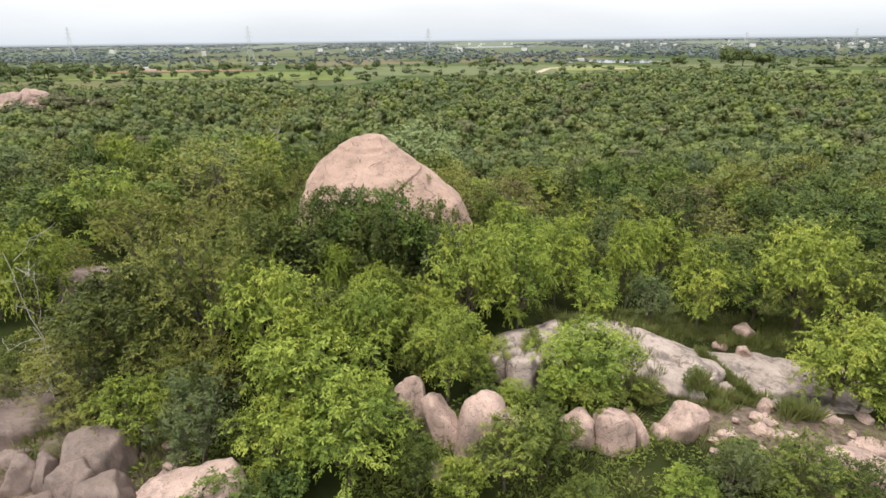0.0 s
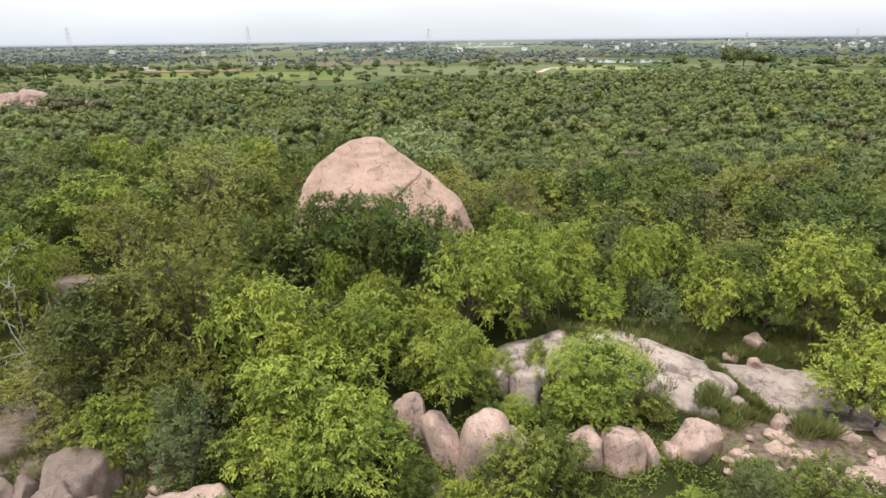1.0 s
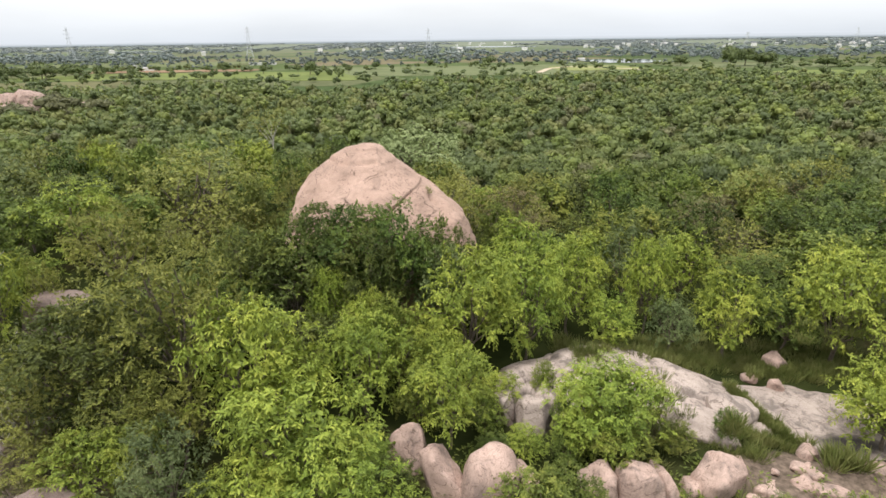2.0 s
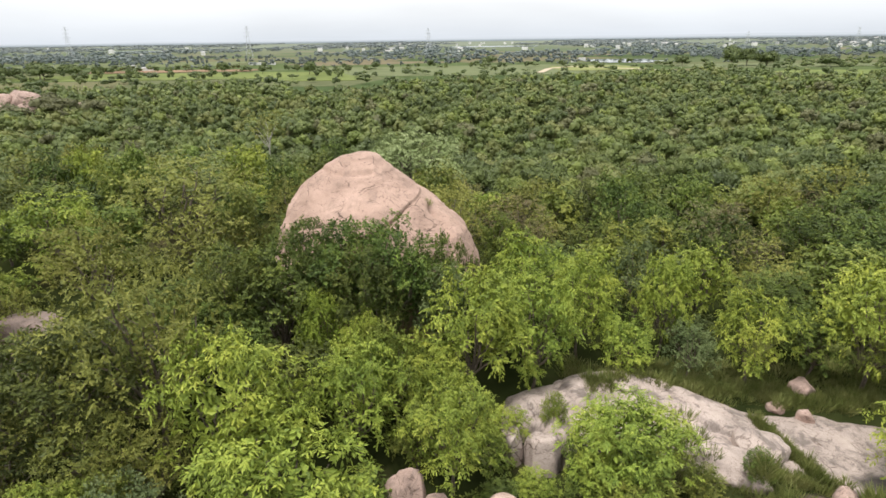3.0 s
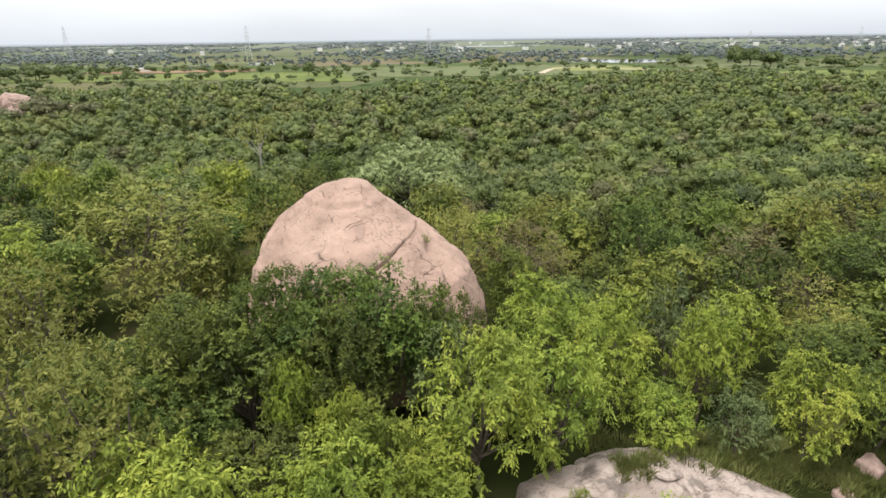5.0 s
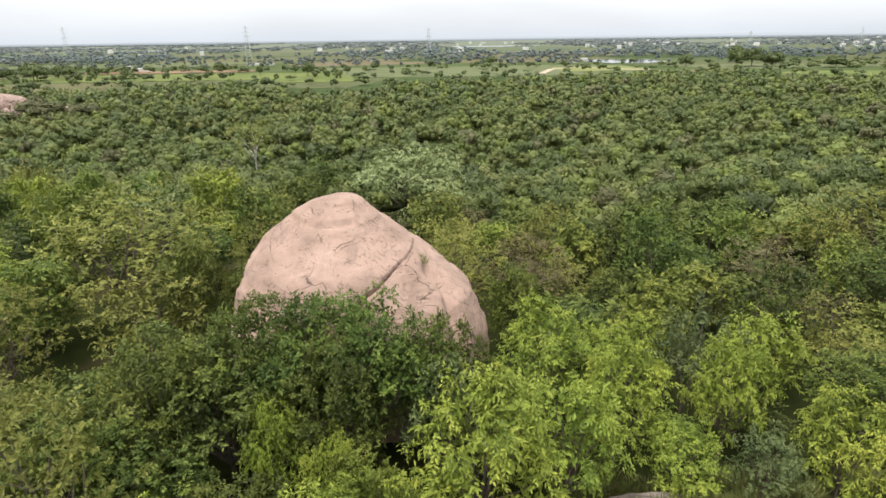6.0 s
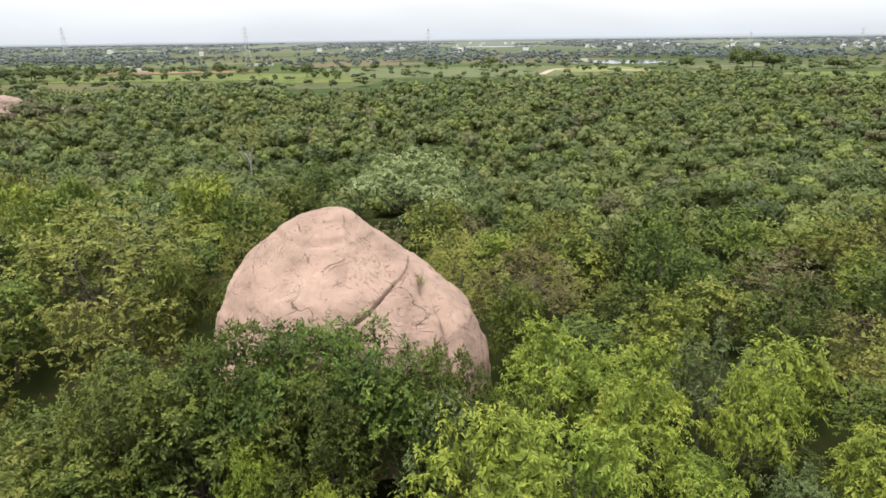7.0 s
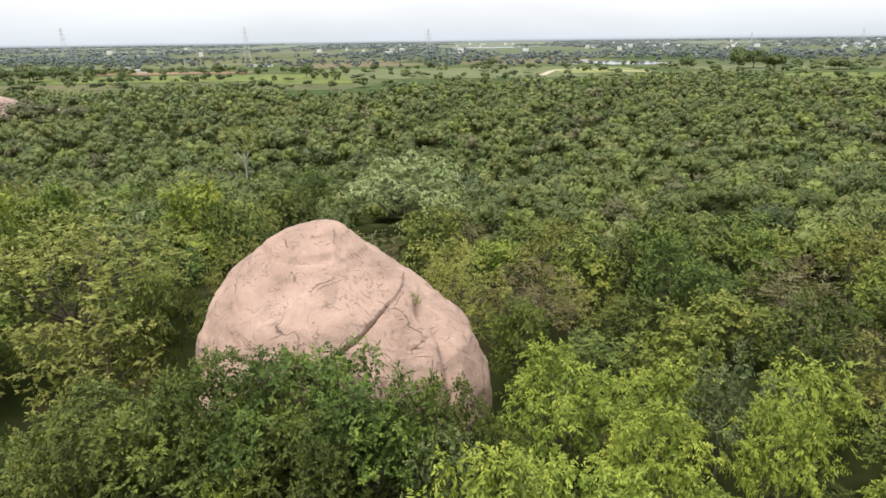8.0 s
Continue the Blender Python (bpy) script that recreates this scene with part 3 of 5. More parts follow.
ROCKS = [
    # x, y, z, radii, rx, ry, rz, cuts
    (-1.45, 18.7, 0.55, (0.62, 0.80, 1.80), 0, 4, 10, 2),
    (0.0, 17.4, 0.50, (0.56, 0.80, 1.70), 0, -12, 20, 3),
    (1.15, 16.9, 0.25, (0.90, 0.90, 2.30), 0, 5, 0, 1),
    (2.2, 17.7, 0.20, (0.60, 0.60, 1.10), 0, 0, 40, 5),
    (4.8, 17.6, 0.12, (0.72, 0.70, 1.30), 4, -20, 10, 4),
    (5.95, 17.1, 0.18, (0.66, 0.55, 1.38), -10, -3, 5, 4),
    (6.95, 17.5, 0.18, (0.34, 0.60, 1.15), -6, -22, 10, 4),
    (7.75, 17.8, 0.05, (0.50, 0.50, 0.70), 0, -15, 40, 5),
    (8.6, 17.9, 0.30, (0.98, 0.72, 1.10), 22, 24, 8, 5),
    (10.56, 18.1, 0.00, (0.38, 0.34, 0.36), 0, 0, 30, 6),
    (11.6, 17.9, 0.10, (0.42, 0.40, 0.50), 0, 10, 10, 6),
    (12.4, 17.7, 0.00, (0.75, 0.45, 0.45), 0, 14, -12, 6),
    (9.7, 18.9, 0.20, (0.42, 0.40, 0.42), 0, 0, 60, 6),
    (10.1, 18.6, 0.00, (0.25, 0.22, 0.25), 0, 0, 20, 6),
    (14.78, 19.0, -0.25, (0.44, 0.38, 0.40), 0, 0, 10, 7),
    (15.5, 17.4, -0.35, (0.80, 0.55, 0.55), 0, 12, -10, 7),
    (12.80, 19.7, 0.00, (0.32, 0.30, 0.36), 0, 0, 0, 5),
    (14.77, 25.7, 0.05, (0.48, 0.42, 0.50), 0, 0, 30, 6),
    (13.02, 24.5, 0.10, (0.32, 0.30, 0.22), 0, 0, 20, 1),
    (13.83, 23.8, 0.15, (0.28, 0.25, 0.30), 0, 0, 10, 6),
    (3.15, 20.7, 0.62, (0.84, 0.55, 1.10), -14, 0, 6, 6),
    (2.05, 20.8, 1.30, (0.34, 0.40, 0.65), 0, 0, 30, 5),
    (9.1, 20.6, 0.55, (1.35, 0.90, 0.75), 8, 18, -8, 5),
    (10.9, 21.6, 0.45, (0.95, 0.60, 0.50), 6, 12, -14, 5),
    (14.0, 15.6, -0.90, (1.60, 1.30, 1.60), 0, 14, 10, 7),
    (-0.46, 15.7, -0.30, (0.30, 0.32, 1.0), 0, 10, 20, 6),
    (-7.2, 13.0, 1.22, (1.46, 1.35, 1.70), 0, 0, 10, 1),
    (-11.2, 15.3, 1.25, (1.10, 0.95, 1.20), 0, 18, 25, 4),
    (-11.3, 14.2, 1.10, (0.72, 0.65, 1.05), 0, 8, 60, 6),
    (-9.9, 13.6, 1.10, (0.78, 0.70, 1.15), 0, 0, 0, 5),
    (-15.2, 18.7, 0.75, (0.80, 0.75, 1.10), 0, 0, 30, 4),
    (-15.6, 17.0, 0.75, (1.90, 1.40, 1.30), 0, 8, 20, 5),
    (-13.5, 14.8, 0.85, (0.55, 0.60, 0.90), 0, 0, 45, 5),
    (-12.4, 14.6, 0.90, (0.48, 0.55, 1.10), 0, 0, 15, 5),
    (-14.6, 15.6, 0.65, (0.75, 0.70, 0.90), 0, 0, 80, 5),
    (-13.3, 16.4, 0.45, (0.80, 0.80, 0.80), 0, 0, 10, 5),
    (-17.0, 26.2, 2.60, (1.60, 1.10, 1.10), 0, 0, 10, 5),
    (-15.4, 25.6, 2.40, (0.45, 0.40, 0.90), 0, 0, 30, 5),
    (-16.9, 15.2, 0.55, (1.30, 1.00, 1.00), 0, 10, 40, 6),
    (-14.2, 17.6, 0.55, (0.95, 0.80, 0.85), 0, -8, 20, 6),
    (-12.5, 16.2, 0.55, (0.75, 0.70, 0.75), 0, 0, 50, 6),
    (-12.1, 13.2, 0.85, (0.70, 0.65, 0.90), 0, 10, 15, 6),
    (-13.9, 13.4, 0.85, (0.80, 0.70, 0.85), 0, -10, 70, 6),
    (-15.6, 14.0, 0.55, (0.90, 0.80, 0.90), 0, 0, 5, 6),
    (-17.9, 17.2, 0.65, (1.10, 0.90, 0.90), 0, 0, 35, 6),
    (-10.6, 12.6, 0.85, (0.65, 0.60, 0.90), 0, 6, 25, 6),
    (-8.9, 14.4, 0.75, (0.70, 0.60, 0.80), 0, 0, 65, 6),
    (6.95, 24.15, 1.36, (0.50, 0.30, 0.14), 0, 4, 8, 5),
    (6.2, 24.3, 1.40, (0.26, 0.22, 0.15), 0, 0, 40, 5),
    (5.45, 24.6, 1.38, (0.30, 0.24, 0.14), 0, 0, 70, 5),
    # far outcrop on the plain
    (-125, 182, -1.9, (4.6, 3.4, 3.3), 0, 10, 10, 2),
    (-130, 180, -2.6, (3.6, 3.0, 3.0), 0, -6, 30, 2),
    (-135, 178, -3.4, (4.2, 3.0, 3.0), 0, 0, 60, 2),
    (-121, 178, -4.0, (3.0, 2.2, 2.2), 0, 0, 0, 2),
    (-128, 175, -4.2, (3.2, 2.4, 2.0), 0, 0, 45, 2),
    (-109, 182, -4.0, (2.6, 1.8, 1.8), 0, 0, 45, 2),
]
for k, (x, y, z, radii, rx, ry, rz, cuts) in enumerate(ROCKS):
    big = max(radii) > 1.2
    rock(x, y, z, radii, 11 + 7 * k, rx, ry, rz, level=4, cuts=min(cuts, 4), box=0.95 if cuts < 3 else 0.68, rough=0.065,
         mat=GRANITE_GREY if x < -9 and y < 30 else GRANITE_SLAB if 1.5 < x < 12 and 19.5 < y < 24.9 else None,
         label="rounded pink granite boulder of a distant outcrop" if y > 100 else "tall rounded pink granite boulder on the rocky rise" if big else "weathered pinkish granite rock on the rocky rise",
         group="boulders of the far outcrop" if y > 100 else "rocks of the outcrop")


g = np.random.default_rng(44)
for k in range(34):
    x, y = g.uniform(8.5, 17.0), g.uniform(16.4, 19.6)
    if k > 22:
        x, y = g.uniform(-18, -9), g.uniform(12.5, 18.5)
    r = g.uniform(0.10, 0.26)
    rock(x, y, gz(x, y) + 0.35 * r, (r * g.uniform(0.9, 1.4), r, r * g.uniform(0.6, 0.9)), 900 + k, rz=g.uniform(0, 180), level=3, cuts=4,
         label="small loose granite stone lying on the ground", group="loose stones")


# ---- trees ----
def leaves_np(base, way, up, length, width, fold=0.25):
    """Folded lance-shaped leaves, two triangles each."""
    side = unit(np.cross(way, up))
    nrm = np.cross(side, way)
    mid = base + way * (0.48 * length)[:, None]
    lift = nrm * (fold * width)[:, None]
    v = np.stack([base, mid + side * width[:, None] * 0.5 + lift, base + way * length[:, None], mid - side * width[:, None] * 0.5 + lift], 1)
    i = 4 * np.arange(len(base))
    f = np.concatenate([np.stack([i, i + 1, i + 2], 1), np.stack([i, i + 2, i + 3], 1)])
    return v.reshape(-1, 3), f


def lobes_np(rng, lobes, radius, rz, mid, spacing=0.62, size=(0.34, 0.48)):
    """Middles and radii of the rounded lobes of a crown, spread evenly over an upright egg."""
    k = np.arange(lobes) + 0.5
    h = 1 - 1.55 * k / lobes
    a = k * 2.39996 + rng.uniform(0, 6.28)
    d = np.stack([np.cos(a) * np.sqrt(np.maximum(0, 1 - h * h)), np.sin(a) * np.sqrt(np.maximum(0, 1 - h * h)), h], 1)
    c = unit(d + rng.normal(size=d.shape) * 0.22) * spacing * rng.uniform(0.72, 1.18, (lobes, 1)) * np.array([radius, radius, rz]) + np.array([0, 0, mid])
    return c, rng.uniform(*size, (lobes, 1)) * np.array([[radius, radius, radius * 0.82]])


def crown_np(rng, radius, height, lobes, clumps, sprays, per, length, droop=0.4, low=0.16, slim=0.38, tuft=0.42, inner=24):
    """A crown of leafy tufts on rounded lobes round a dense inner growth. Gives vertices, triangles and the lobes'
    middles.
    """
    mid = height * (0.5 + low / 2)
    rz = height * (1 - low) / 2
    c, r = lobes_np(rng, lobes, radius, rz, mid)
    which = rng.integers(0, lobes, clumps * 4)
    d = unit(rng.normal(size=(clumps * 4, 3)) + np.array([0, 0, 0.45]))
    q = c[which] + r[which] * d * rng.uniform(0.80, 1.05, (clumps * 4, 1))
    deep = np.full(len(q), 9.0)
    for k in range(lobes):
        deep = np.minimum(deep, np.where(which == k, 9.0, np.linalg.norm((q - c[k]) / r[k], axis=1)))
    q, d = q[deep > 0.86][:clumps], d[deep > 0.86][:clumps]
    m = len(q)
    # each tuft: sprays that fan out and up from one point
    size = tuft * rng.uniform(0.6, 1.25, (m, 1, 1)) * radius / 2.2
    fan = unit(rng.normal(size=(m, sprays, 3)) + 0.75 * d[:, None, :] + np.array([0, 0, 0.35]))
    p = (q[:, None, :] + fan * size * rng.uniform(0.15, 0.75, (m, sprays, 1))).reshape(-1, 3)
    twig = unit(fan * np.array([1, 1, 0.7]) + rng.normal(size=fan.shape) * 0.2).reshape(-1, 3)
    n = len(p)
    s = np.tile(np.linspace(0.0, 1.0, per), (n, 1)) + rng.uniform(-0.06, 0.06, (n, per))
    reach = length * (0.24 * per) * rng.uniform(0.7, 1.2, (n, 1))
    side = unit(np.cross(twig, np.array([0.05, 0.02, 1.0])) + rng.normal(size=p.shape) * 0.2)
    hand = np.where(np.arange(per) % 2 == 0, 1.0, -1.0)[None, :, None]
    base = p[:, None, :] + twig[:, None, :] * (s * reach)[..., None]
    base[..., 2] -= droop * 0.6 * (s ** 2) * reach
    way = unit(twig[:, None, :] * (0.35 + 0.5 * s[..., None]) + hand * side[:, None, :] * 0.75 + rng.normal(size=(n, per, 3)) * 0.28 + np.array([0, 0, -droop]))
    up = unit(np.array([0, 0, 0.8]) + 0.75 * np.repeat(d, sprays, 0)[:, None, :] + rng.normal(size=(n, per, 3)) * 0.45)
    ln = length * rng.uniform(0.65, 1.25, n * per)
    v, f = leaves_np(base.reshape(-1, 3), way.reshape(-1, 3), up.reshape(-1, 3), ln, ln * slim * rng.uniform(0.8, 1.2, n * per))
    # larger leaves wrapped round the inside of each lobe
    w = np.repeat(np.arange(lobes), inner)
    t = unit(rng.normal(size=(len(w), 3)))
    b2 = c[w] + r[w] * t * rng.uniform(0.36, 0.70, (len(w), 1))
    l2 = np.minimum(r[w][:, 0] * 0.8, length * rng.uniform(1.25, 1.8, len(w)))
    way2 = unit(np.cross(t, rng.normal(size=(len(w), 3))))
    v2, f2 = leaves_np(b2 - way2 * (0.5 * l2)[:, None], way2, unit(t + rng.normal(size=t.shape) * 0.25), l2, l2 * 0.52)
    # young tufts at random; lit tips and shaded insides put into the tone
    tuft_tone = 0.24 * (s - 0.5) + np.repeat(rng.normal(size=m) * 0.13, sprays)[:, None]
    tone = np.concatenate([np.repeat(tuft_tone.ravel(), 4), np.full(len(v2), -0.22)])
    return np.concatenate([v, v2]), np.concatenate([f, f2 + len(v)]), c, tone


def tube_np(path, radii, sides=6):
    path, radii = np.asarray(path, float), np.asarray(radii, float)
    t = unit(np.gradient(path, axis=0))
    a = unit(np.cross(t, np.array([0.31, 0.95, 0.12])))
    b = np.cross(t, a)
    ang = np.linspace(0, 2 * math.pi, sides, endpoint=False)
    ring = np.cos(ang)[None, :, None] * a[:, None, :] + np.sin(ang)[None, :, None] * b[:, None, :]
    v = (path[:, None, :] + ring * radii[:, None, None]).reshape(-1, 3)
    f = []
    for i in range(len(path) - 1):
        for j in range(sides):
            k = (j + 1) % sides
            p0, p1, p2, p3 = i * sides + j, i * sides + k, (i + 1) * sides + k, (i + 1) * sides + j
            f += [(p0, p1, p2), (p0, p2, p3)]
    return v, np.array(f)


def join_np(pieces):
    vs, fs, n = [], [], 0
    for v, f in pieces:
        vs.append(v)
        fs.append(f + n)
        n += len(v)
    return np.concatenate(vs), np.concatenate(fs)


def limb(rng, a, b, r0, r1, bend=0.12, n=5):
    a, b = np.asarray(a, float), np.asarray(b, float)
    s = np.linspace(0, 1, n)[:, None]
    size = np.linalg.norm(b - a)
    w = np.cumsum(rng.normal(size=(n, 3)), 0) * bend * size / n
    w -= s * w[-1]
    path = a + (b - a) * s + w - w[0] * (1 - s)
    return tube_np(path, np.linspace(r0, r1, n), 6 if r0 > 0.07 else 4)


def trunk_np(rng, height, mids, thick=0.10, twigs=3):
    """A short forked trunk with a limb to each part of the crown, and twigs on the limbs."""
    fork = np.array([rng.normal() * 0.15, rng.normal() * 0.15, height * 0.22])
    pieces = [limb(rng, (0, 0, -0.35), fork, thick, thick * 0.75)]
    for c in mids:
        pieces.append(limb(rng, fork, c, thick * 0.6, thick * 0.16, 0.25))
        for _ in range(twigs):
            q = fork + (c - fork) * rng.uniform(0.45, 1.0)
            pieces.append(limb(rng, q, q + unit(rng.normal(size=3) + np.array([0, 0, 0.5])) * rng.uniform(0.4, 0.9), thick * 0.16, thick * 0.05, 0.2, 4))
    return join_np(pieces)


KINDS = {
    # leaf material, lobes, leaf length, droop, slimness, tuft size, label
    "bright": ("bright", 15, 0.152, 0.70, 0.36, 0.42, "leafy shrub tree with drooping yellow-green leaves"),
    "mid": ("mid", 15, 0.165, 0.46, 0.46, 0.42, "leafy shrub tree with fresh green leaves"),
    "dark": ("dark", 17, 0.13, 0.22, 0.50, 0.36, "dense broad shrub tree with dark green leaves"),
    "olive": ("olive", 16, 0.11, 0.15, 0.46, 0.60, "airy fine-leaved olive-green thorn tree with thin branches"),
    "gray": ("gray", 13, 0.135, 0.36, 0.38, 0.42, "low shrub with dull grey-green leaves"),
    "dry": ("dry", 14, 0.12, 0.20, 0.36, 0.55, "sparse brownish half-dry thorn shrub with bare twigs"),
    "weeping": ("weeping", 22, 0.155, 1.1, 0.32, 0.36, "spreading tree with long drooping pale green leaves"),
}
# tufts, sprays to a tuft, leaves to a spray, growth of the leaf
LODS = {"near": (84, 7, 7, 1.13), "middle": (58, 6, 5, 1.6), "back": (52, 5, 4, 1.9), "low": (30, 6, 5, 2.2)}
TEMPLATES, USED = {}, set()


def template(kind, lod, var):
    key = (kind, lod, var)
    if key not in TEMPLATES:
        mat, lobes, length, droop, slim, tuft, label = KINDS[kind]
        clumps, sprays, per, grow = LODS[lod]
        rng = np.random.default_rng(abs(hash((len(kind) * 31 + ord(kind[0]), len(lod), var))) % 100003)
        if kind in ("olive", "dry"):
            clumps = int(clumps * (1.35 if kind == "olive" else 0.7))
        if kind == "bright":
            sprays, per = sprays + 1, per + 1
        if kind == "dark":
            clumps = int(clumps * (1.6 if lod == "near" else 1.2))
        v, f, mids, tone = crown_np(rng, 2.2, 5.0, lobes, clumps, sprays, per, length * grow, droop, 0.12, slim, tuft, {"olive": 26, "dry": 14}.get(kind, 46 if lod == "near" else 24))
        fit_z, fit_r = 5.0 / np.percentile(v[:, 2], 98.0), 2.2 / np.percentile(np.hypot(v[:, 0], v[:, 1]), 96)
        v, mids = v * np.array([fit_r, fit_r, fit_z]), mids * np.array([fit_r, fit_r, fit_z])
        tv, tf = trunk_np(rng, 5.0, mids[:{"near": 16, "middle": 7, "back": 4, "low": 4}[lod]], 0.10 if kind != "dry" else 0.08, {"near": 2, "middle": 1, "back": 0, "low": 0}[lod])
        top = new("tree")
        part("trunk", mesh_np("trunk", tv, tf, BARK, True), top)
        part("crown", toned(mesh_np("crown", v, f, LEAF[mat]), tone), top)
        tagged(top, label, "tree", {"near": "scrub trees on the rise", "low": "low bushes of the undergrowth"}.get(lod, "scrub trees behind the boulder"))
        TEMPLATES[key] = top
    return TEMPLATES[key]


def plant(kind, x, y, top, radius, lod="near", var=0, turn=None, label=""):
    """Sets a tree of a kind with its foot on the ground, its top at a height and its crown of a radius."""
    ob = template(kind, lod, var)
    base = gz(x, y) - 0.05
    turn = random.uniform(0, 360) if turn is None else turn
    m = pose(x, y, base, 0, 0, turn) @ Matrix.Diagonal((radius / 2.2, radius / 2.2, max(1.2, top - base) / 5.0, 1))
    if id(ob) not in USED:
        USED.add(id(ob))
        ob.matrix_basis = m
    else:
        ob = copy_thing(ob, m @ Matrix.Diagonal((1 / ob.scale.x, 1 / ob.scale.y, 1 / ob.scale.z, 1)))
    if label:
        tagged(ob, label)
    return ob


NEAR = [
    # kind, x, y, top, crown radius
    ("olive", -9.6, 20.6, 8.5, 2.7), ("dark", -11.8, 19.4, 6.3, 2.5), ("olive", -12.9, 18.3, 4.6, 2.0),
    ("bright", -6.2, 18.7, 6.5, 2.3), ("bright", -4.4, 16.6, 5.2, 2.3), ("bright", -5.4, 15.3, 3.5, 1.5), ("bright", -3.2, 15.2, 4.0, 2.0),
    ("gray", -8.1, 15.7, 4.3, 1.55), ("bright", -10.5, 16.4, 3.7, 1.3), ("bright", -18.0, 23.4, 6.7, 1.8),
    ("mid", -16.3, 19.8, 3.5, 1.1), ("bright", -20.4, 33.4, 7.0, 2.6), ("olive", -14.8, 36.5, 8.2, 4.2),
    ("dark", -4.1, 27.3, 7.2, 2.3), ("dark", -6.7, 26.2, 6.5, 2.2), ("dark", -2.3, 27.1, 7.2, 1.9), ("dark", -5.9, 27.0, 7.3, 1.8), ("dark", -0.8, 27.4, 6.5, 1.4), ("dark", -3.2, 25.6, 6.6, 1.7), ("gray", 0.0, 26.3, 5.6, 1.5), ("dark", 0.6, 28.0, 5.7, 1.1), ("bright", -4.9, 24.6, 5.3, 0.95), ("bright", -3.3, 24.0, 4.7, 0.9), ("mid", -2.4, 23.6, 4.5, 1.1), ("dark", -8.6, 25.4, 6.6, 1.8),
    ("bright", 0.9, 24.3, 6.0, 2.1), ("bright", 3.3, 25.2, 5.5, 1.9), ("bright", -3.0, 21.0, 5.0, 1.9),
    ("bright", 0.05, 19.2, 4.6, 1.5), ("bright", -1.8, 22.6, 4.6, 1.5), ("bright", 5.3, 19.5, 3.8, 2.0), ("bright", 5.8, 19.6, 3.4, 1.9), ("mid", 5.5, 18.7, 2.2, 1.35), ("bright", 4.5, 19.0, 2.4, 1.0), ("mid", 1.9, 15.4, 2.9, 1.5),
    ("bright", 5.8, 27.6, 5.4, 1.6), ("bright", 9.5, 28.0, 5.2, 1.4), ("gray", 9.9, 25.9, 3.2, 1.2),
    ("bright", 12.6, 26.0, 4.4, 1.65), ("bright", 17.2, 25.7, 5.4, 2.4), ("bright", 15.8, 20.2, 3.6, 2.0), ("bright", 16.5, 20.0, 3.2, 1.9),
    ("dark", 24.0, 34.0, 5.0, 3.2), ("dark", 26.5, 43.0, 3.6, 2.5), ("dark", 31.0, 46.0, 3.6, 2.5), ("dark", 22.5, 39.0, 4.2, 2.2), ("bright", 7.5, 14.6, 1.1, 1.0), ("gray", 9.1, 14.8, 2.3, 1.1), ("dark", 11.2, 14.8, 2.2, 1.3),
    ("mid", -1.0, 15.2, 2.1, 0.85), ("bright", 3.8, 30.2, 5.6, 2.0), ("mid", 2.9, 35.4, 5.2, 1.3),
    ("mid", 9.0, 34.4, 5.0, 1.8), ("dark", -9.4, 27.2, 5.9, 2.2), ("mid", -12.6, 25.0, 5.5, 2.3), ("mid", -10.4, 23.2, 5.3, 1.8),
    ("dark", -13.6, 22.0, 5.2, 2.0), ("dark", 14.8, 28.6, 4.2, 1.9), ("mid", 20.2, 29.0, 4.8, 2.2), ("bright", 6.9, 30.8, 4.6, 1.9),
    ("bright", 12.2, 31.2, 4.6, 1.9), ("olive", 16.2, 32.4, 4.5, 2.1), ("mid", 20.8, 24.0, 4.6, 2.2), ("dark", 19.4, 21.0, 3.4, 1.8),
    ("dark", -5.6, 22.4, 4.2, 1.8), ("dark", -8.2, 23.8, 5.0, 1.9), ("olive", -16.4, 29.6, 6.8, 2.3), ("mid", -22.6, 28.2, 6.2, 2.3),
    ("olive", -11.4, 31.4, 6.6, 2.4), ("olive", 0.6, 37.2, 6.2, 2.6), ("dry", 4.0, 39.6, 5.0, 2.6), ("mid", 1.6, 29.0, 3.8, 1.0),
    ("bright", -0.2, 22.0, 3.8, 1.3), ("mid", 3.4, 16.2, 2.4, 1.1), ("bright", 0.4, 14.9, 1.6, 0.9), ("mid", 4.4, 14.4, 0.9, 1.0), ("dark", 12.9, 14.2, 1.7, 1.2), ("dark", -1.9, 16.9, 2.2, 0.9), ("olive", -12.6, 17.3, 2.6, 1.2), ("dry", -13.8, 17.7, 2.4, 1.2), ("dry", -12.3, 15.9, 2.2, 0.9), ("olive", -14.8, 19.6, 3.4, 1.5), ("dry", -16.4, 18.4, 2.6, 1.2), ("mid", 9.9, 16.0, 0.9, 0.9), ("mid", 16.6, 15.6, 1.6, 1.2), ("bright", 7.2, 25.9, 3.4, 1.3), ("olive", -8.7, 18.3, 4.4, 1.4), ("bright", 1.9, 21.2, 2.5, 0.85), ("mid", 1.3, 20.2, 2.3, 0.85), ("mid", 4.2, 20.5, 1.9, 0.6), ("olive", -9.9, 17.9, 4.7, 1.4), ("mid", -9.2, 17.0, 3.5, 1.0), ("mid", -1.1, 20.1, 3.4, 1.0), ("bright", 2.6, 18.9, 1.7, 0.8), ("mid", 4.0, 18.7, 1.5, 0.7), ("mid", 7.7, 19.2, 1.5, 0.75), ("mid", 9.9, 19.9, 1.0, 0.6), ("bright", 3.7, 22.4, 2.2, 0.55), ("mid", 1.3, 18.4, 1.8, 0.7), ("dark", 15.4, 26.6, 3.4, 1.6),
]
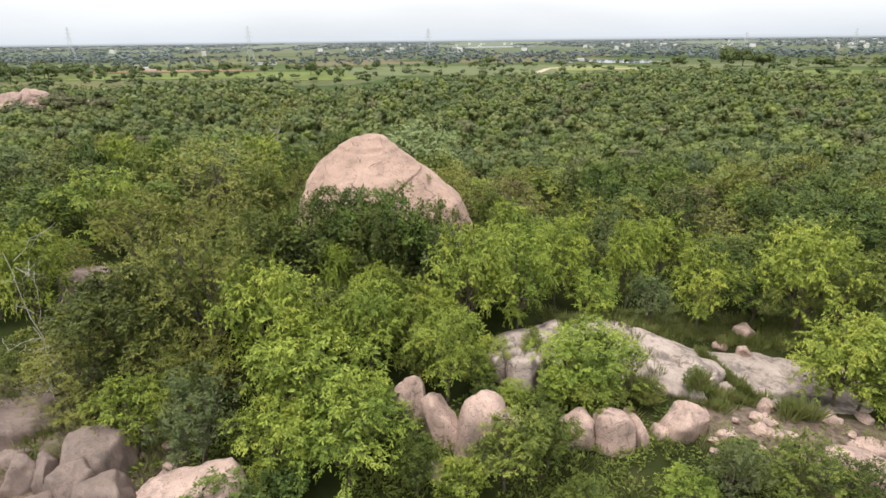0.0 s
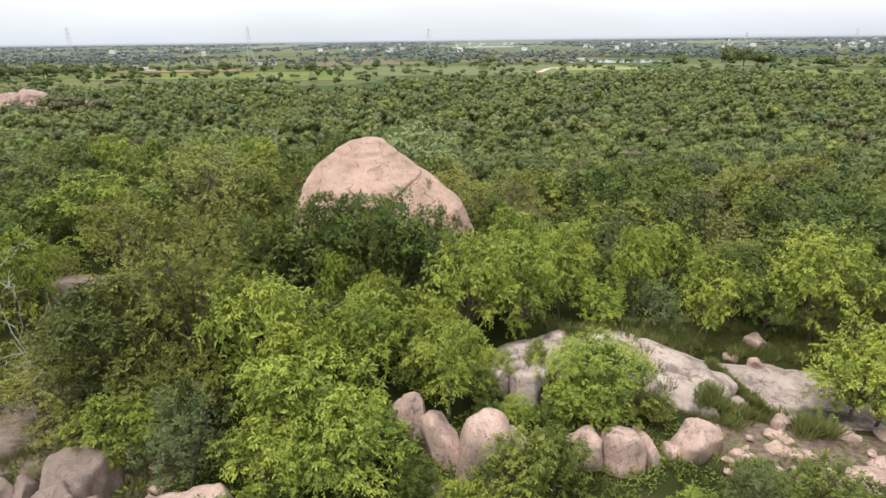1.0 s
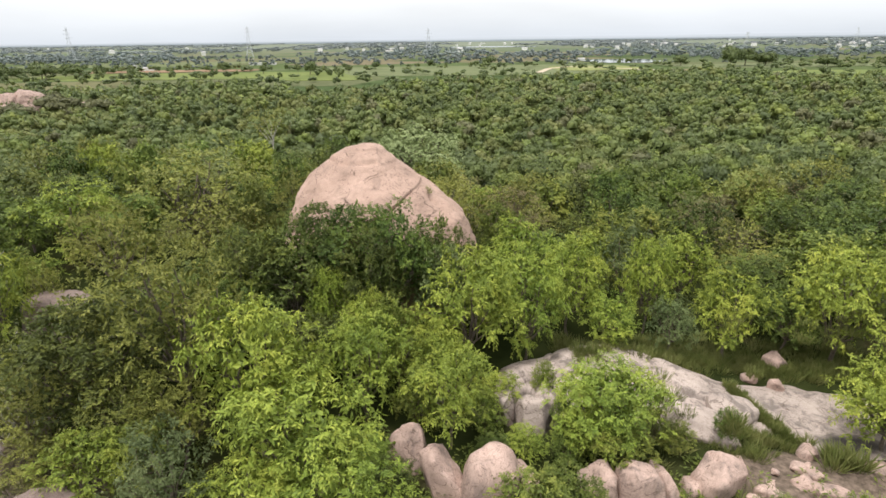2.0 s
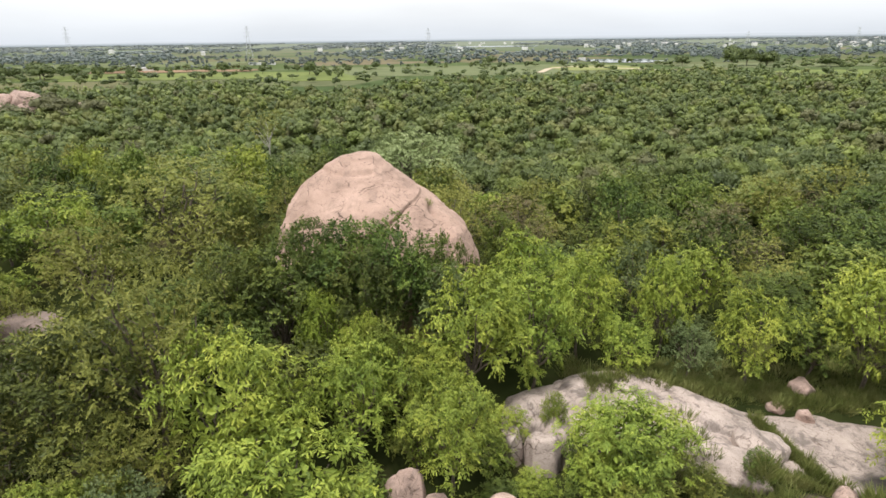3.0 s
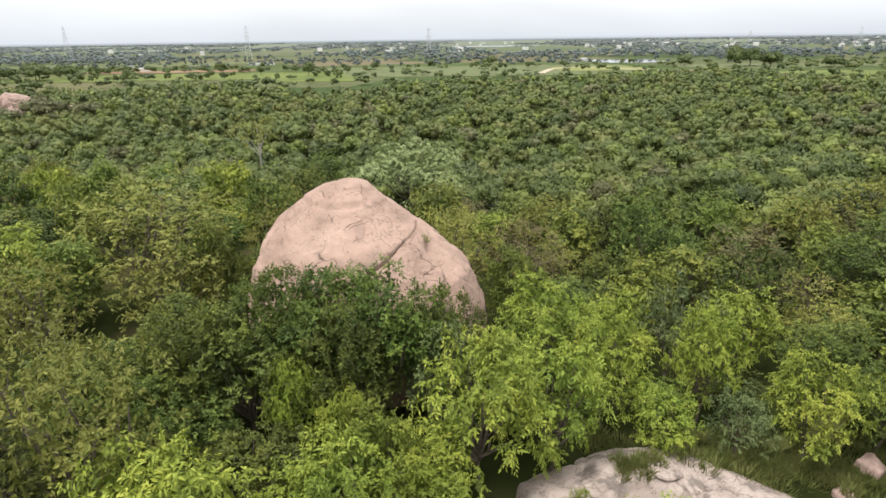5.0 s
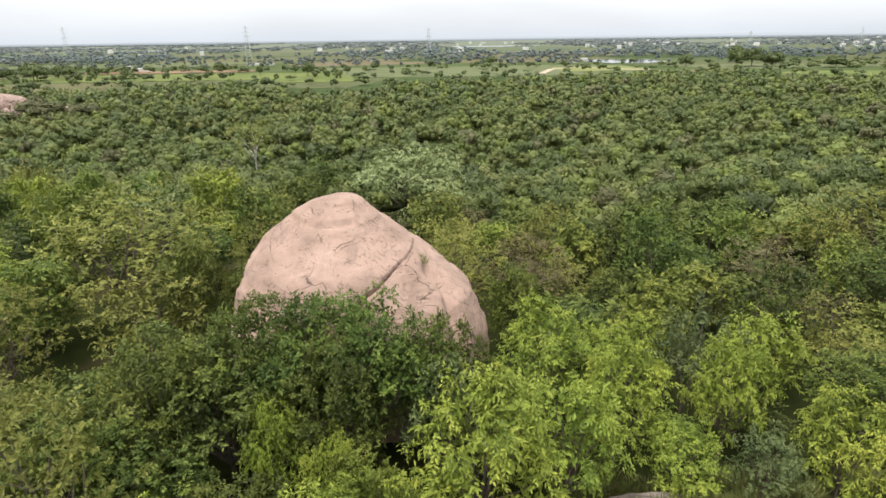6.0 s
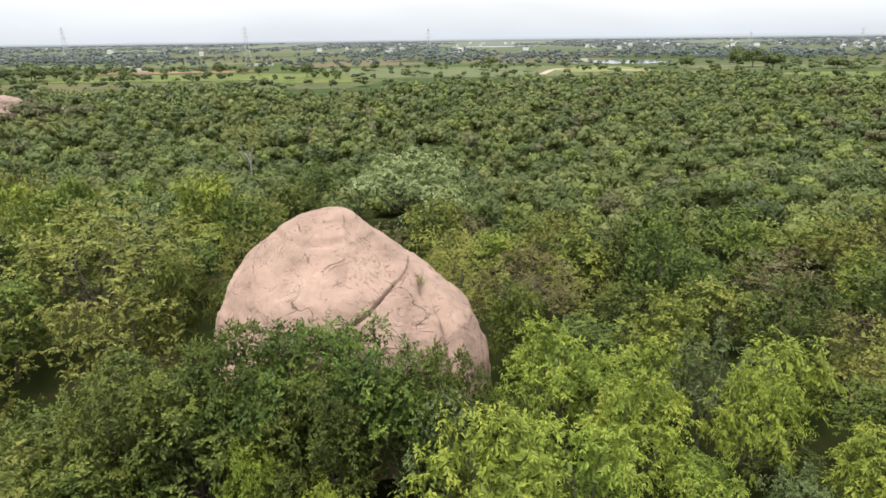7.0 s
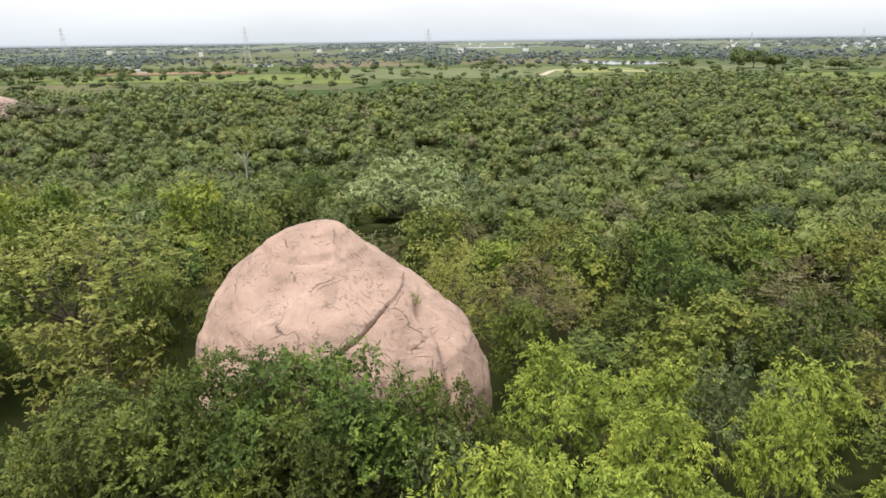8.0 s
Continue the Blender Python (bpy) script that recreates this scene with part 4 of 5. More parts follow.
for k, (kind, x, y, top, radius) in enumerate(NEAR):
    plant(kind, x, y, top, radius, "near" if y < 31 or radius > 2.5 else "middle", k % 3 if kind in ("bright", "dark") else k % 2)


def taken(x, y):
    """Where no bush grows: the slab, the rocks, the boulder, and the feet of the trees already set."""
    if 1.0 < x < 19.5 and 17.0 < y < 25.6:
        return True
    if ((x + 3.2) / 4.9) ** 2 + ((y - 31.8) / 4.3) ** 2 < 1:
        return True
    if -18 < x < -6 and 11 < y < 18.8:
        return True
    if -2.6 < x < 17 and 11 < y < 19.5:
        return True
    return False


spots = [(a, b, c) for _, a, b, _, c in NEAR]
rng = np.random.default_rng(5)
kinds = ["mid", "dark", "bright", "olive", "gray", "dry"]
weights = np.array([0.44, 0.22, 0.07, 0.17, 0.04, 0.06])


def scatter(y0, y1, gap, margin, hmin, hmax, lod, rmin, rmax):
    y = y0
    while y < y1:
        half = 0.80 * y + margin
        x = -half + rng.uniform(0, gap)
        while x < half:
            px, py = x + rng.uniform(-0.35, 0.35) * gap, y + rng.uniform(-0.35, 0.35) * gap
            r = rng.uniform(rmin, rmax)
            if not taken(px, py) and all((px - a) ** 2 + (py - b) ** 2 > (0.60 * (c + r)) ** 2 for a, b, c in spots):
                w = weights.copy()
                if px < -6:
                    w += np.array([0, 0.06, 0.14, 0.12, 0, 0])
                if -3 < px < 9 and 35 < py < 56:
                    w += np.array([0, 0, 0, 0.5, 0, 0.22])
                kind = kinds[rng.choice(6, p=w / w.sum())]
                spots.append((px, py, r))
                plant(kind, px, py, gz(px, py) + rng.uniform(hmin, hmax) * (0.75 if kind == "dry" else 1), r, lod, int(rng.integers(0, 2)))
            x += gap
        y += gap * 0.9


plant("weeping", -3.0, 63.0, 5.6, 5.4, "near", 0)
spots.append((-3.0, 63.0, 4.0))


def thin_tree(x, y, height, radius, seed):
    """A tall bare-stemmed tree with a thin open crown at its head."""
    g = np.random.default_rng(seed)
    v, f, mids, tone = crown_np(g, radius, height, 9, 40, 5, 5, 0.26, 0.2, 0.50, 0.45, 0.6, 10)
    top = new("tree")
    top.matrix_basis = pose(x, y, gz(x, y))
    pieces = [limb(g, (0, 0, -0.3), (0.2, 0, height * 0.55), 0.16, 0.09, 0.08, 7)]
    for c in mids:
        pieces.append(limb(g, (0.2 * g.uniform(0.6, 1), 0, height * g.uniform(0.36, 0.55)), c, 0.06, 0.015, 0.2))
    tv, tf = join_np(pieces)
    part("trunk", mesh_np("trunk", tv, tf, DEADWOOD, True), top, "pale bare trunk")
    part("crown", toned(mesh_np("crown", v, f, LEAF["olive"]), tone), top)
    return tagged(top, "tall thin tree with a pale bare trunk and sparse crown", "tree")


thin_tree(-24.4, 85.0, 9.8, 3.9, 61)
plant("gray", -17.5, 44.5, 6.6, 2.6, "middle", 0)
plant("dark", -11.5, 62.0, 5.0, 2.4, "middle", 0)
spots += [(-17.5, 44.5, 2.6), (-11.5, 62.0, 2.4)]
scatter(13, 30, 2.6, 2, 1.8, 3.7, "middle", 1.0, 1.5)
scatter(30, 44, 3.3, 2, 2.6, 5.6, "middle", 1.5, 2.7)
scatter(44, 56, 3.4, 2, 2.4, 5.2, "back", 1.6, 2.7)

# low bushes that close the gaps between the trees
rng = np.random.default_rng(9)
low_spots = []
for k in range(4000):
    py = rng.uniform(12, 46)
    px = rng.uniform(-1, 1) * (0.78 * py + 2)
    r = rng.uniform(0.7, 1.25)
    if len(low_spots) >= 60 or taken(px, py) or any((px - a) ** 2 + (py - b) ** 2 < (0.75 * (c + 0.4 * r)) ** 2 for a, b, c in spots):
        continue
    if any((px - a) ** 2 + (py - b) ** 2 < (0.8 * (c + r)) ** 2 for a, b, c in low_spots):
        continue
    low_spots.append((px, py, r))
    plant(["mid", "dark", "olive", "bright"][rng.choice(4, p=[0.4, 0.3, 0.2, 0.1])], px, py, gz(px, py) + rng.uniform(1.2, 2.4), r, "low", 0)


# ---- a dead tree, grass and litter on the rise ----
def dead_tree(x, y, height, seed):
    g = np.random.default_rng(seed)
    pieces = [limb(g, (0, 0, -0.3), (0.2, 0, height * 0.45), 0.034, 0.024, 0.2), limb(g, (0.2, 0, height * 0.45), (-0.5, 0.1, height), 0.024, 0.008, 0.3)]
    for _ in range(11):
        h = g.uniform(0.25, 0.95) * height
        a = np.array([0.2 - 0.7 * max(0, h / height - 0.45), 0, h])
        b = a + unit(g.normal(size=3) + np.array([0, 0, 0.5])) * g.uniform(0.8, 1.9)
        pieces.append(limb(g, a, b, 0.014, 0.005, 0.35))
        for _ in range(3):
            c = a + (b - a) * g.uniform(0.4, 1)
            pieces.append(limb(g, c, c + unit(g.normal(size=3)) * g.uniform(0.3, 0.8), 0.009, 0.004, 0.3, 4))
    v, f = join_np(pieces)
    top = new("dead_tree")
    top.matrix_basis = pose(x, y, gz(x, y))
    part("trunk", mesh_np("trunk", v, f, DEADWOOD, True), top)
    return tagged(top, "leafless bleached dead tree with thin crooked branches", "dead tree")


dead_tree(-14.9, 18.9, 6.0, 4)
dead_tree(-14.1, 18.3, 3.4, 9)


def grass_tufts(name, places, blades, length, label, mat):
    g = np.random.default_rng(len(places))
    vs, fs, n = [], [], 0
    for x, y, z, r in places:
        a = g.uniform(0, 6.28, blades)
        q = np.sqrt(g.uniform(0, 1, blades)) * r
        base = np.stack([x + np.cos(a) * q, y + np.sin(a) * q, np.full(blades, z - 0.05)], 1)
        way = unit(np.stack([np.cos(a), np.sin(a), np.zeros(blades)], 1) * g.uniform(0.1, 0.8, (blades, 1)) + g.normal(size=(blades, 3)) * 0.15 + np.array([0, 0, 1.0]))
        ln = length * g.uniform(0.5, 1.3, blades)
        v, f = leaves_np(base, way, unit(g.normal(size=(blades, 3))), ln, ln * 0.045 + 0.010)
        vs.append(v)
        fs.append(f + n)
        n += len(v)
    return tagged(part(name, mesh_np(name, np.concatenate(vs), np.concatenate(fs), mat)), label, "grass", kind="stuff")


def top_z(x, y):
    hit, place, *_ = scene.ray_cast(DEPS, Vector((x, y, 3.2)), Vector((0, 0, -1)))
    return place.z if hit else gz(x, y)


bpy.context.view_layer.update()
DEPS = bpy.context.evaluated_depsgraph_get()
g = np.random.default_rng(12)
band = []
for _ in range(230):
    t = g.uniform(0, 1)
    band.append((7 + 13 * t, 25.3 - 0.8 * t + g.normal() * 0.35 + 0.2, 0, g.uniform(0.2, 0.5)))
band += [(x, gy_, 0, 0.3) for x, gy_ in zip(g.uniform(9, 11.5, 16), g.uniform(18.9, 19.8, 16))]
band += [(11.55 + 1.25 * a + g.normal() * (0.05 + 0.28 * a), 23.1 - 3.1 * a + g.normal() * 0.12, 0, 0.16) for a in g.uniform(0, 1, 70)]
band += [(x, 20.6 - 0.3 * g.uniform(), 0, 0.2) for x in g.uniform(10.2, 12.0, 22)]
band += [(7.6 + g.normal() * 0.4, 19.6 + g.normal() * 0.5, 0, 0.3) for _ in range(12)]
band += [(x, y, 0, 0.35) for x, y in zip(g.uniform(5, 19, 170), g.uniform(25.3, 27.2, 170))]
band += [(6.0 + g.normal() * 0.5, 24.4 + g.normal() * 0.25, 0, 0.2) for _ in range(14)]
band += [(x, y, 0, 0.4) for x, y in zip(g.uniform(-17, -9, 50), g.uniform(15, 18.5, 50))]
band += [(x, y, 0, 0.4) for x, y in zip(g.uniform(-3, 16, 90), g.uniform(12.5, 17.5, 90))]
grass_tufts("grass", [(x, y, gz(x, y) if y > 25 or y < 18 else top_z(x, y), r) for x, y, _z, r in band], 72, 0.40, "long green grass and weeds along the rock slab", GRASS)
weeds = [(x, y) for x, y in zip(g.uniform(-3, 17, 420), g.uniform(11.5, 18.6, 420))] + [(x, y) for x, y in zip(g.uniform(-18, -5, 260), g.uniform(11.5, 19.5, 260))]


def weed_tufts(places, leaves, length):
    gg = np.random.default_rng(33)
    n = len(places)
    p = np.repeat(np.array([(x, y, z) for x, y, z in places]), leaves, 0)
    a = gg.uniform(0, 6.28, n * leaves)
    rr = np.sqrt(gg.uniform(0, 1, n * leaves)) * 0.5
    base = p + np.stack([np.cos(a) * rr, np.sin(a) * rr, gg.uniform(0.0, 0.4, n * leaves) * (1 - rr)], 1)
    way = unit(np.stack([np.cos(a), np.sin(a), gg.uniform(-0.3, 0.6, n * leaves)], 1) + gg.normal(size=(n * leaves, 3)) * 0.3)
    ln = length * gg.uniform(0.5, 1.3, n * leaves)
    v, f = leaves_np(base, way, unit(gg.normal(size=base.shape) * 0.4 + np.array([0, 0, 1.0])), ln, ln * 0.45)
    return tagged(part("weeds", mesh_np("weeds", v, f, LEAF["mid"])), "low leafy weeds and creepers between the rocks", "weeds", kind="stuff")


weed_tufts([(x, y, gz(x, y)) for k, (x, y) in enumerate(weeds) if k % 4 == 0 or not (9.5 < x < 17 and 16.5 < y < 19.8 or -18 < x < -10 and 13 < y < 18)], 46, 0.15)
tall = [(13.6 + g.normal() * 0.3, 19.0 + g.normal() * 0.25, 0, 0.25) for _ in range(10)]
grass_tufts("grass", [(-0.95, 31.75, 6.78, 0.12), (-0.85, 31.65, 6.72, 0.14), (-1.1, 31.8, 6.85, 0.08)], 40, 0.26, "small green tuft growing in the notch of the boulder", GRASS)
grass_tufts("grass", [(x, y, gz(x, y), r) for x, y, _z, r in tall], 60, 0.8, "tall straw-coloured grass tussock beside the rock slab", GRASS)


# ---- far scrub and woods, one sheet of crowns a colour ----
def dome_np(g, lobes, level, leaves, size):
    """A small far crown: rounded lobes of dense foliage with leaf sprays standing off them, of about unit radius."""
    v, f = ico(level)
    c, r = lobes_np(g, lobes, 1.0, 0.75, 0.0, 0.56, (0.36, 0.54))
    pieces = []
    for k in range(lobes):
        p = c[k] + r[k] * 0.80 * v * (1 + g.normal(size=(len(v), 1)) * 0.10)
        m = p[f].mean(1)
        keep = m[:, 2] > -0.55
        for q in range(lobes):
            if q != k:
                keep &= np.linalg.norm((m - c[q]) / r[q], axis=1) > 0.70
        pieces.append((p, f[keep]))
    w = g.integers(0, lobes, leaves * 3)
    t = unit(g.normal(size=(leaves * 3, 3)) + np.array([0, 0, 0.45]))
    b = c[w] + r[w] * t * g.uniform(0.82, 1.06, (leaves * 3, 1))
    deep = np.full(len(b), 9.0)
    for k in range(lobes):
        deep = np.minimum(deep, np.where(w == k, 9.0, np.linalg.norm((b - c[k]) / r[k], axis=1)))
    b, t = b[deep > 0.88][:leaves], t[deep > 0.88][:leaves]
    n = len(b)
    way = unit(np.cross(t, g.normal(size=(n, 3))) + 0.45 * t + g.normal(size=(n, 3)) * 0.25)
    ln = size * g.uniform(0.6, 1.3, n)
    pieces.append(leaves_np(b - way * (0.4 * ln)[:, None], way, unit(np.array([0, 0, 0.35]) + t + g.normal(size=(n, 3)) * 0.40), ln, ln * 0.52, 0.12))
    return join_np(pieces)


def woods(name, places, lobes, level, leaves, size, label, mat, grounded=False):
    """Many small crowns joined into one: places are x, y, radius, height."""
    g = np.random.default_rng(len(name) * 7 + len(places))
    temps = [dome_np(g, lobes, level, leaves, size) for _ in range(10)]
    base = ground_z([p[0] for p in places], [p[1] for p in places])
    vs, fs, tones, n = [], [], [], 0
    for (x, y, r, h), z in zip(places, base):
        v, f = temps[g.integers(0, 10)]
        a = g.uniform(0, 6.28)
        ca, sa = math.cos(a), math.sin(a)
        tall = 0.55 * h if grounded else 1.08 * r
        vs.append(np.stack([(v[:, 0] * ca - v[:, 1] * sa) * r + x, (v[:, 0] * sa + v[:, 1] * ca) * r + y, v[:, 2] * tall + z + h - 0.9 * tall], 1))
        fs.append(f + n)
        tones.append(np.full(len(v), g.uniform(-0.5, 0.5)))
        n += len(v)
    ob = part(name, toned(mesh_np(name, np.concatenate(vs), np.concatenate(fs), mat), np.concatenate(tones)))
    return tagged(ob, label, "scrub forest", kind="stuff")


def spread(y0, y1, gap, margin, r0, r1, h0, h1, keep=1.0):
    out, y = [], y0
    while y < y1:
        half = 0.80 * y + margin
        n = int(2 * half / gap)
        for k in range(n):
            if rng.uniform() < keep:
                px = -half + (k + rng.uniform(-0.1, 1.1)) * gap
                py = y + rng.uniform(-1.0, 1.0) * gap
                out.append((px, py, rng.uniform(r0, r1), rng.uniform(h0, h1)))
        y += gap * 0.9
    return out


def deal(places, names, shares):
    pick = rng.choice(len(names), len(places), p=np.array(shares) / sum(shares))
    return {nm: [p for p, q in zip(places, pick) if q == i] for i, nm in enumerate(names)}


names, shares = ["mid", "dark", "bright", "olive", "dry"], [0.42, 0.24, 0.14, 0.16, 0.04]
TONE = {"mid": "green", "dark": "dark green", "bright": "yellow-green", "olive": "olive", "dry": "brownish"}


def clear_of_weeping(p):
    return math.hypot(p[0] + 3.0, p[1] - 63) > 5.0 and not (abs(p[0] + 3.0) < 6 and 50 < p[1] < 63 and p[3] > 4.2)


for nm, pl in deal([p for p in spread(56, 82, 3.9, 4, 1.4, 2.8, 2.2, 4.8) if clear_of_weeping(p)], names, shares).items():
    woods("scrub_forest", pl, 9, 0, 520, 0.18, "dense low scrub forest of rounded " + TONE[nm] + " crowns", WOODS[nm])
for nm, pl in deal(spread(82, 118, 4.2, 4, 1.4, 2.9, 2.2, 4.8), names, shares).items():
    woods("scrub_forest", pl, 8, 0, 200, 0.235, "low scrub forest of rounded " + TONE[nm] + " crowns beyond the boulder", WOODS[nm])


def wooded(p):
    edge = np.interp(p[0], (-400, -172, -104, -51, 5, 58, 135, 200, 300), (250, 262, 275, 246, 282, 314, 332, 292, 270))
    return p[1] < edge + 12 * math.sin(p[0] / 17 + 1) + 14 * noise.noise(Vector((p[0] / 9, p[1] / 9, 2.0)))


for nm, pl in deal([p for p in spread(118, 205, 4.9, 6, 1.6, 3.2, 2.4, 5.2) if wooded(p)], names, shares).items():
    woods("scrub_forest", pl, 6, 0, 78, 0.31, "far low scrub forest of rounded " + TONE[nm] + " crowns", WOODS[nm])
for nm, pl in deal([p for p in spread(205, 350, 6.2, 8, 2.2, 4.0, 2.4, 6.0) if wooded(p)], names, shares).items():
    woods("scrub_forest", pl, 4, 0, 30, 0.42, "farthest low scrub forest of " + TONE[nm] + " crowns at the fields", WOODS[nm])


def groves(p, wide, deep, seed, floor):
    return noise.noise(Vector((p[0] / wide, p[1] / deep, seed))) > floor


def open_land(x, y):
    """Fields, water and the track, kept clear of trees."""
    for cx, cy, w, d in ((-165, 385, 200, 70), (20, 432, 200, 90), (105, 425, 60, 70), (245, 345, 105, 38), (175, 505, 110, 250), (98, 395, 120, 110), (130, 1520, 260, 420), (-700, 1500, 270, 180), (-1400, 2350, 700, 320), (-420, 960, 240, 120), (-60, 680, 260, 60), (420, 760, 240, 60), (-800, 1000, 300, 90), (250, 1250, 500, 90)):
        if abs(x - cx) < w / 2 and abs(y - cy) < d / 2:
            return True
    return False


plain = [p for p in spread(280, 800, 10, 30, 1.6, 4.6, 2.5, 7.0, 0.42) if (groves(p, 80, 40, 8.3, -0.02) and not open_land(p[0], p[1])) or rng.uniform() < (0.42 if p[1] < 480 else 0.06)]
woods("plain_trees", [p for p in plain if p[1] < 470], 6, 0, 34, 0.26, "dark green field trees and hedges on the plain", WOODS["dark"], True)
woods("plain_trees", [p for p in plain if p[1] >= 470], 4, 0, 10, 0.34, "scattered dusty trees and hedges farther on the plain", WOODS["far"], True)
belt, y = [], 600.0
while y < 4600:
    gap = y / 28
    for k in range(50):
        px, py = (k - 25 + rng.uniform(-0.5, 0.5)) * gap * 0.86, y + rng.uniform(-0.5, 0.5) * gap
        if not open_land(px, py) and groves((px, py), 110 + 0.14 * y, 30 + 0.06 * y, 4.7, -0.15 - 0.15 * float(step(-0.1, 0.45, px / py))):
            belt.append((px, py, gap * rng.uniform(0.14, 0.32), rng.uniform(4.0, 9.5)))
    y += gap * 0.75
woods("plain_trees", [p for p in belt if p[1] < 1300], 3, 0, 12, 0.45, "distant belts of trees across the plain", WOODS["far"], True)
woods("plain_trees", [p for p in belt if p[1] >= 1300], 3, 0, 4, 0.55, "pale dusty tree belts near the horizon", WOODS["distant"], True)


# ---- fields, water, track on the plain ----
def sheet(name, cx, cy, w, d, turn, mat, label, category, z=-5.8, wobble=0.08):
    n = 24
    g = np.random.default_rng(int(abs(cx * 3 + cy)))
    a = np.linspace(0, 2 * math.pi, n, endpoint=False)
    sq = np.stack([np.sign(np.cos(a)) * np.abs(np.cos(a)) ** 0.45, np.sign(np.sin(a)) * np.abs(np.sin(a)) ** 0.45], 1) * (1 + wobble * g.normal(size=(n, 1)))
    ca, sa = math.cos(turn), math.sin(turn)
    px, py = sq[:, 0] * w / 2, sq[:, 1] * d / 2
    top = np.stack([cx + px * ca - py * sa, cy + px * sa + py * ca, np.full(n, z)], 1)
    low = top - np.array([0, 0, 0.6])
    v = np.concatenate([top, low, [[cx, cy, z]]])
    i = np.arange(n)
    j = (i + 1) % n
    f = np.concatenate([np.stack([i, j, np.full(n, 2 * n)], 1), np.stack([i + n, j + n, j], 1), np.stack([i + n, j, i], 1)])
    return tagged(part(name, mesh_np(name, v, f, mat)), label, category, kind="structure")


sheet("field", -165, 385, 200, 72, 0.05, CROP, "bright green field on the plain", "field")
sheet("field", -72, 345, 60, 40, 0.0, CROP, "bright green crop plot", "field", z=-5.75)
sheet("field", -205, 452, 130, 30, 0.03, PLOUGHED, "strip of bare reddish ploughed soil", "field", z=-5.7)
sheet("field", 20, 425, 230, 130, 0.0, PASTURE, "dull green rough pasture", "field", z=-5.82)
sheet("field", 105, 425, 60, 60, 0.0, STUBBLE, "yellow-green stubble plot", "field", z=-5.72)
sheet("field", 245, 345, 110, 40, -0.05, CROP, "bright green crop strip", "field", z=-5.76)
sheet("field", 235, 430, 150, 60, 0.0, PASTURE, "green pasture beside dark trees", "field", z=-5.78)
sheet("field", -300, 600, 220, 120, 0.0, PASTURE, "green pasture on the plain", "field")
sheet("pond", 160, 545, 62, 80, 0.0, WATER, "still pond mirroring the pale sky", "pond", z=-5.65)
sheet("lake", 130, 1600, 230, 170, 0.0, WATER, "distant lake mirroring the pale sky", "lake", z=-5.5)
sheet("lake", -700, 1500, 260, 150, 0.0, WATER, "distant sheet of pale water", "lake", z=-5.5)
track_path = [(58, 372), (72, 420), (90, 445), (112, 425), (128, 395), (150, 372)]
tp = np.array([(a, b, -5.62) for a, b in track_path], float)
tt = np.linspace(0, len(tp) - 1, 40)
tc = np.stack([np.interp(tt, np.arange(len(tp)), tp[:, k]) for k in range(3)], 1)
tn = unit(np.gradient(tc, axis=0)[:, [1, 0, 2]] * np.array([1, -1, 0]))
tv = np.concatenate([tc - tn * 2.2, tc + tn * 2.2])
ti = np.arange(39)
tagged(part("track", mesh_np("track", tv, np.concatenate([np.stack([ti, ti + 1, ti + 41], 1), np.stack([ti, ti + 41, ti + 40], 1)]), TRACK)), "pale earth track winding over the plain", "track", kind="structure")


# ---- single trees and buildings on the plain ----
def plain_tree(x, y, radius, height, kind="dark", label="round dark green tree standing in the fields", group="single trees of the plain"):
    g = np.random.default_rng(int(abs(x * 7 + y)))
    v, f = dome_np(g, 9, 1, 420, 0.20)
    v = (v * np.array([radius, radius, 0.54 * height])) + np.array([0, 0, 0.50 * height])
    mids = np.array([(0.3 * radius, 0, 0.6 * height), (-0.3 * radius, 0.2 * radius, 0.6 * height), (0, -0.3 * radius, 0.7 * height)])
    tv, tf = trunk_np(g, height, mids, 0.03 * height, 0)
    top = new("field_tree")
    top.matrix_basis = pose(x, y, gz(x, y))
    part("trunk", mesh_np("trunk", tv, tf, BARK, True), top)
    part("crown", mesh_np("crown", v, f, WOODS[kind]), top)
    return tagged(top, label, "tree", group)


for x, y, r, h in [(-84, 384, 4.5, 9), (-150, 420, 4, 8), (-225, 400, 4.5, 8), (-245, 395, 5, 8), (-265, 380, 5, 8), (-190, 372, 3, 6), (-205, 350, 2.5, 5),
                   (-175, 340, 2.5, 5), (34, 470, 7, 9), (196, 420, 8, 15), (210, 428, 9, 13), (222, 424, 8, 11), (170, 440, 6, 8), (-140, 372, 3, 5),
                   (-118, 400, 3, 6), (-100, 420, 3, 6), (-50, 450, 4, 6), (-62, 400, 3, 6), (-280, 350, 8, 10), (-300, 370, 9, 11), (-320, 340, 8, 10), (-262, 362, 7, 9), (-235, 360, 8, 11), (-256, 345, 8, 11), (-274, 338, 8, 10), (-292, 352, 9, 11), (-226, 374, 7, 10), (-310, 362, 9, 12), (-245, 372, 8, 11), (-285, 385, 9, 12), (250, 400, 8, 8), (290, 395, 8, 8)]:
    plain_tree(x, y, r, h)
for x, y, r, h in [(-116, 180, 5.5, 7.5), (-109, 174, 5.0, 6.5), (-121, 170, 5.0, 5.0), (-102, 178, 4.5, 6.0), (-131, 168, 5.0, 4.0)]:
    plain_tree(x, y, r, h, "dry", "dull brownish thorn tree beside the far boulders", "trees at the far outcrop")


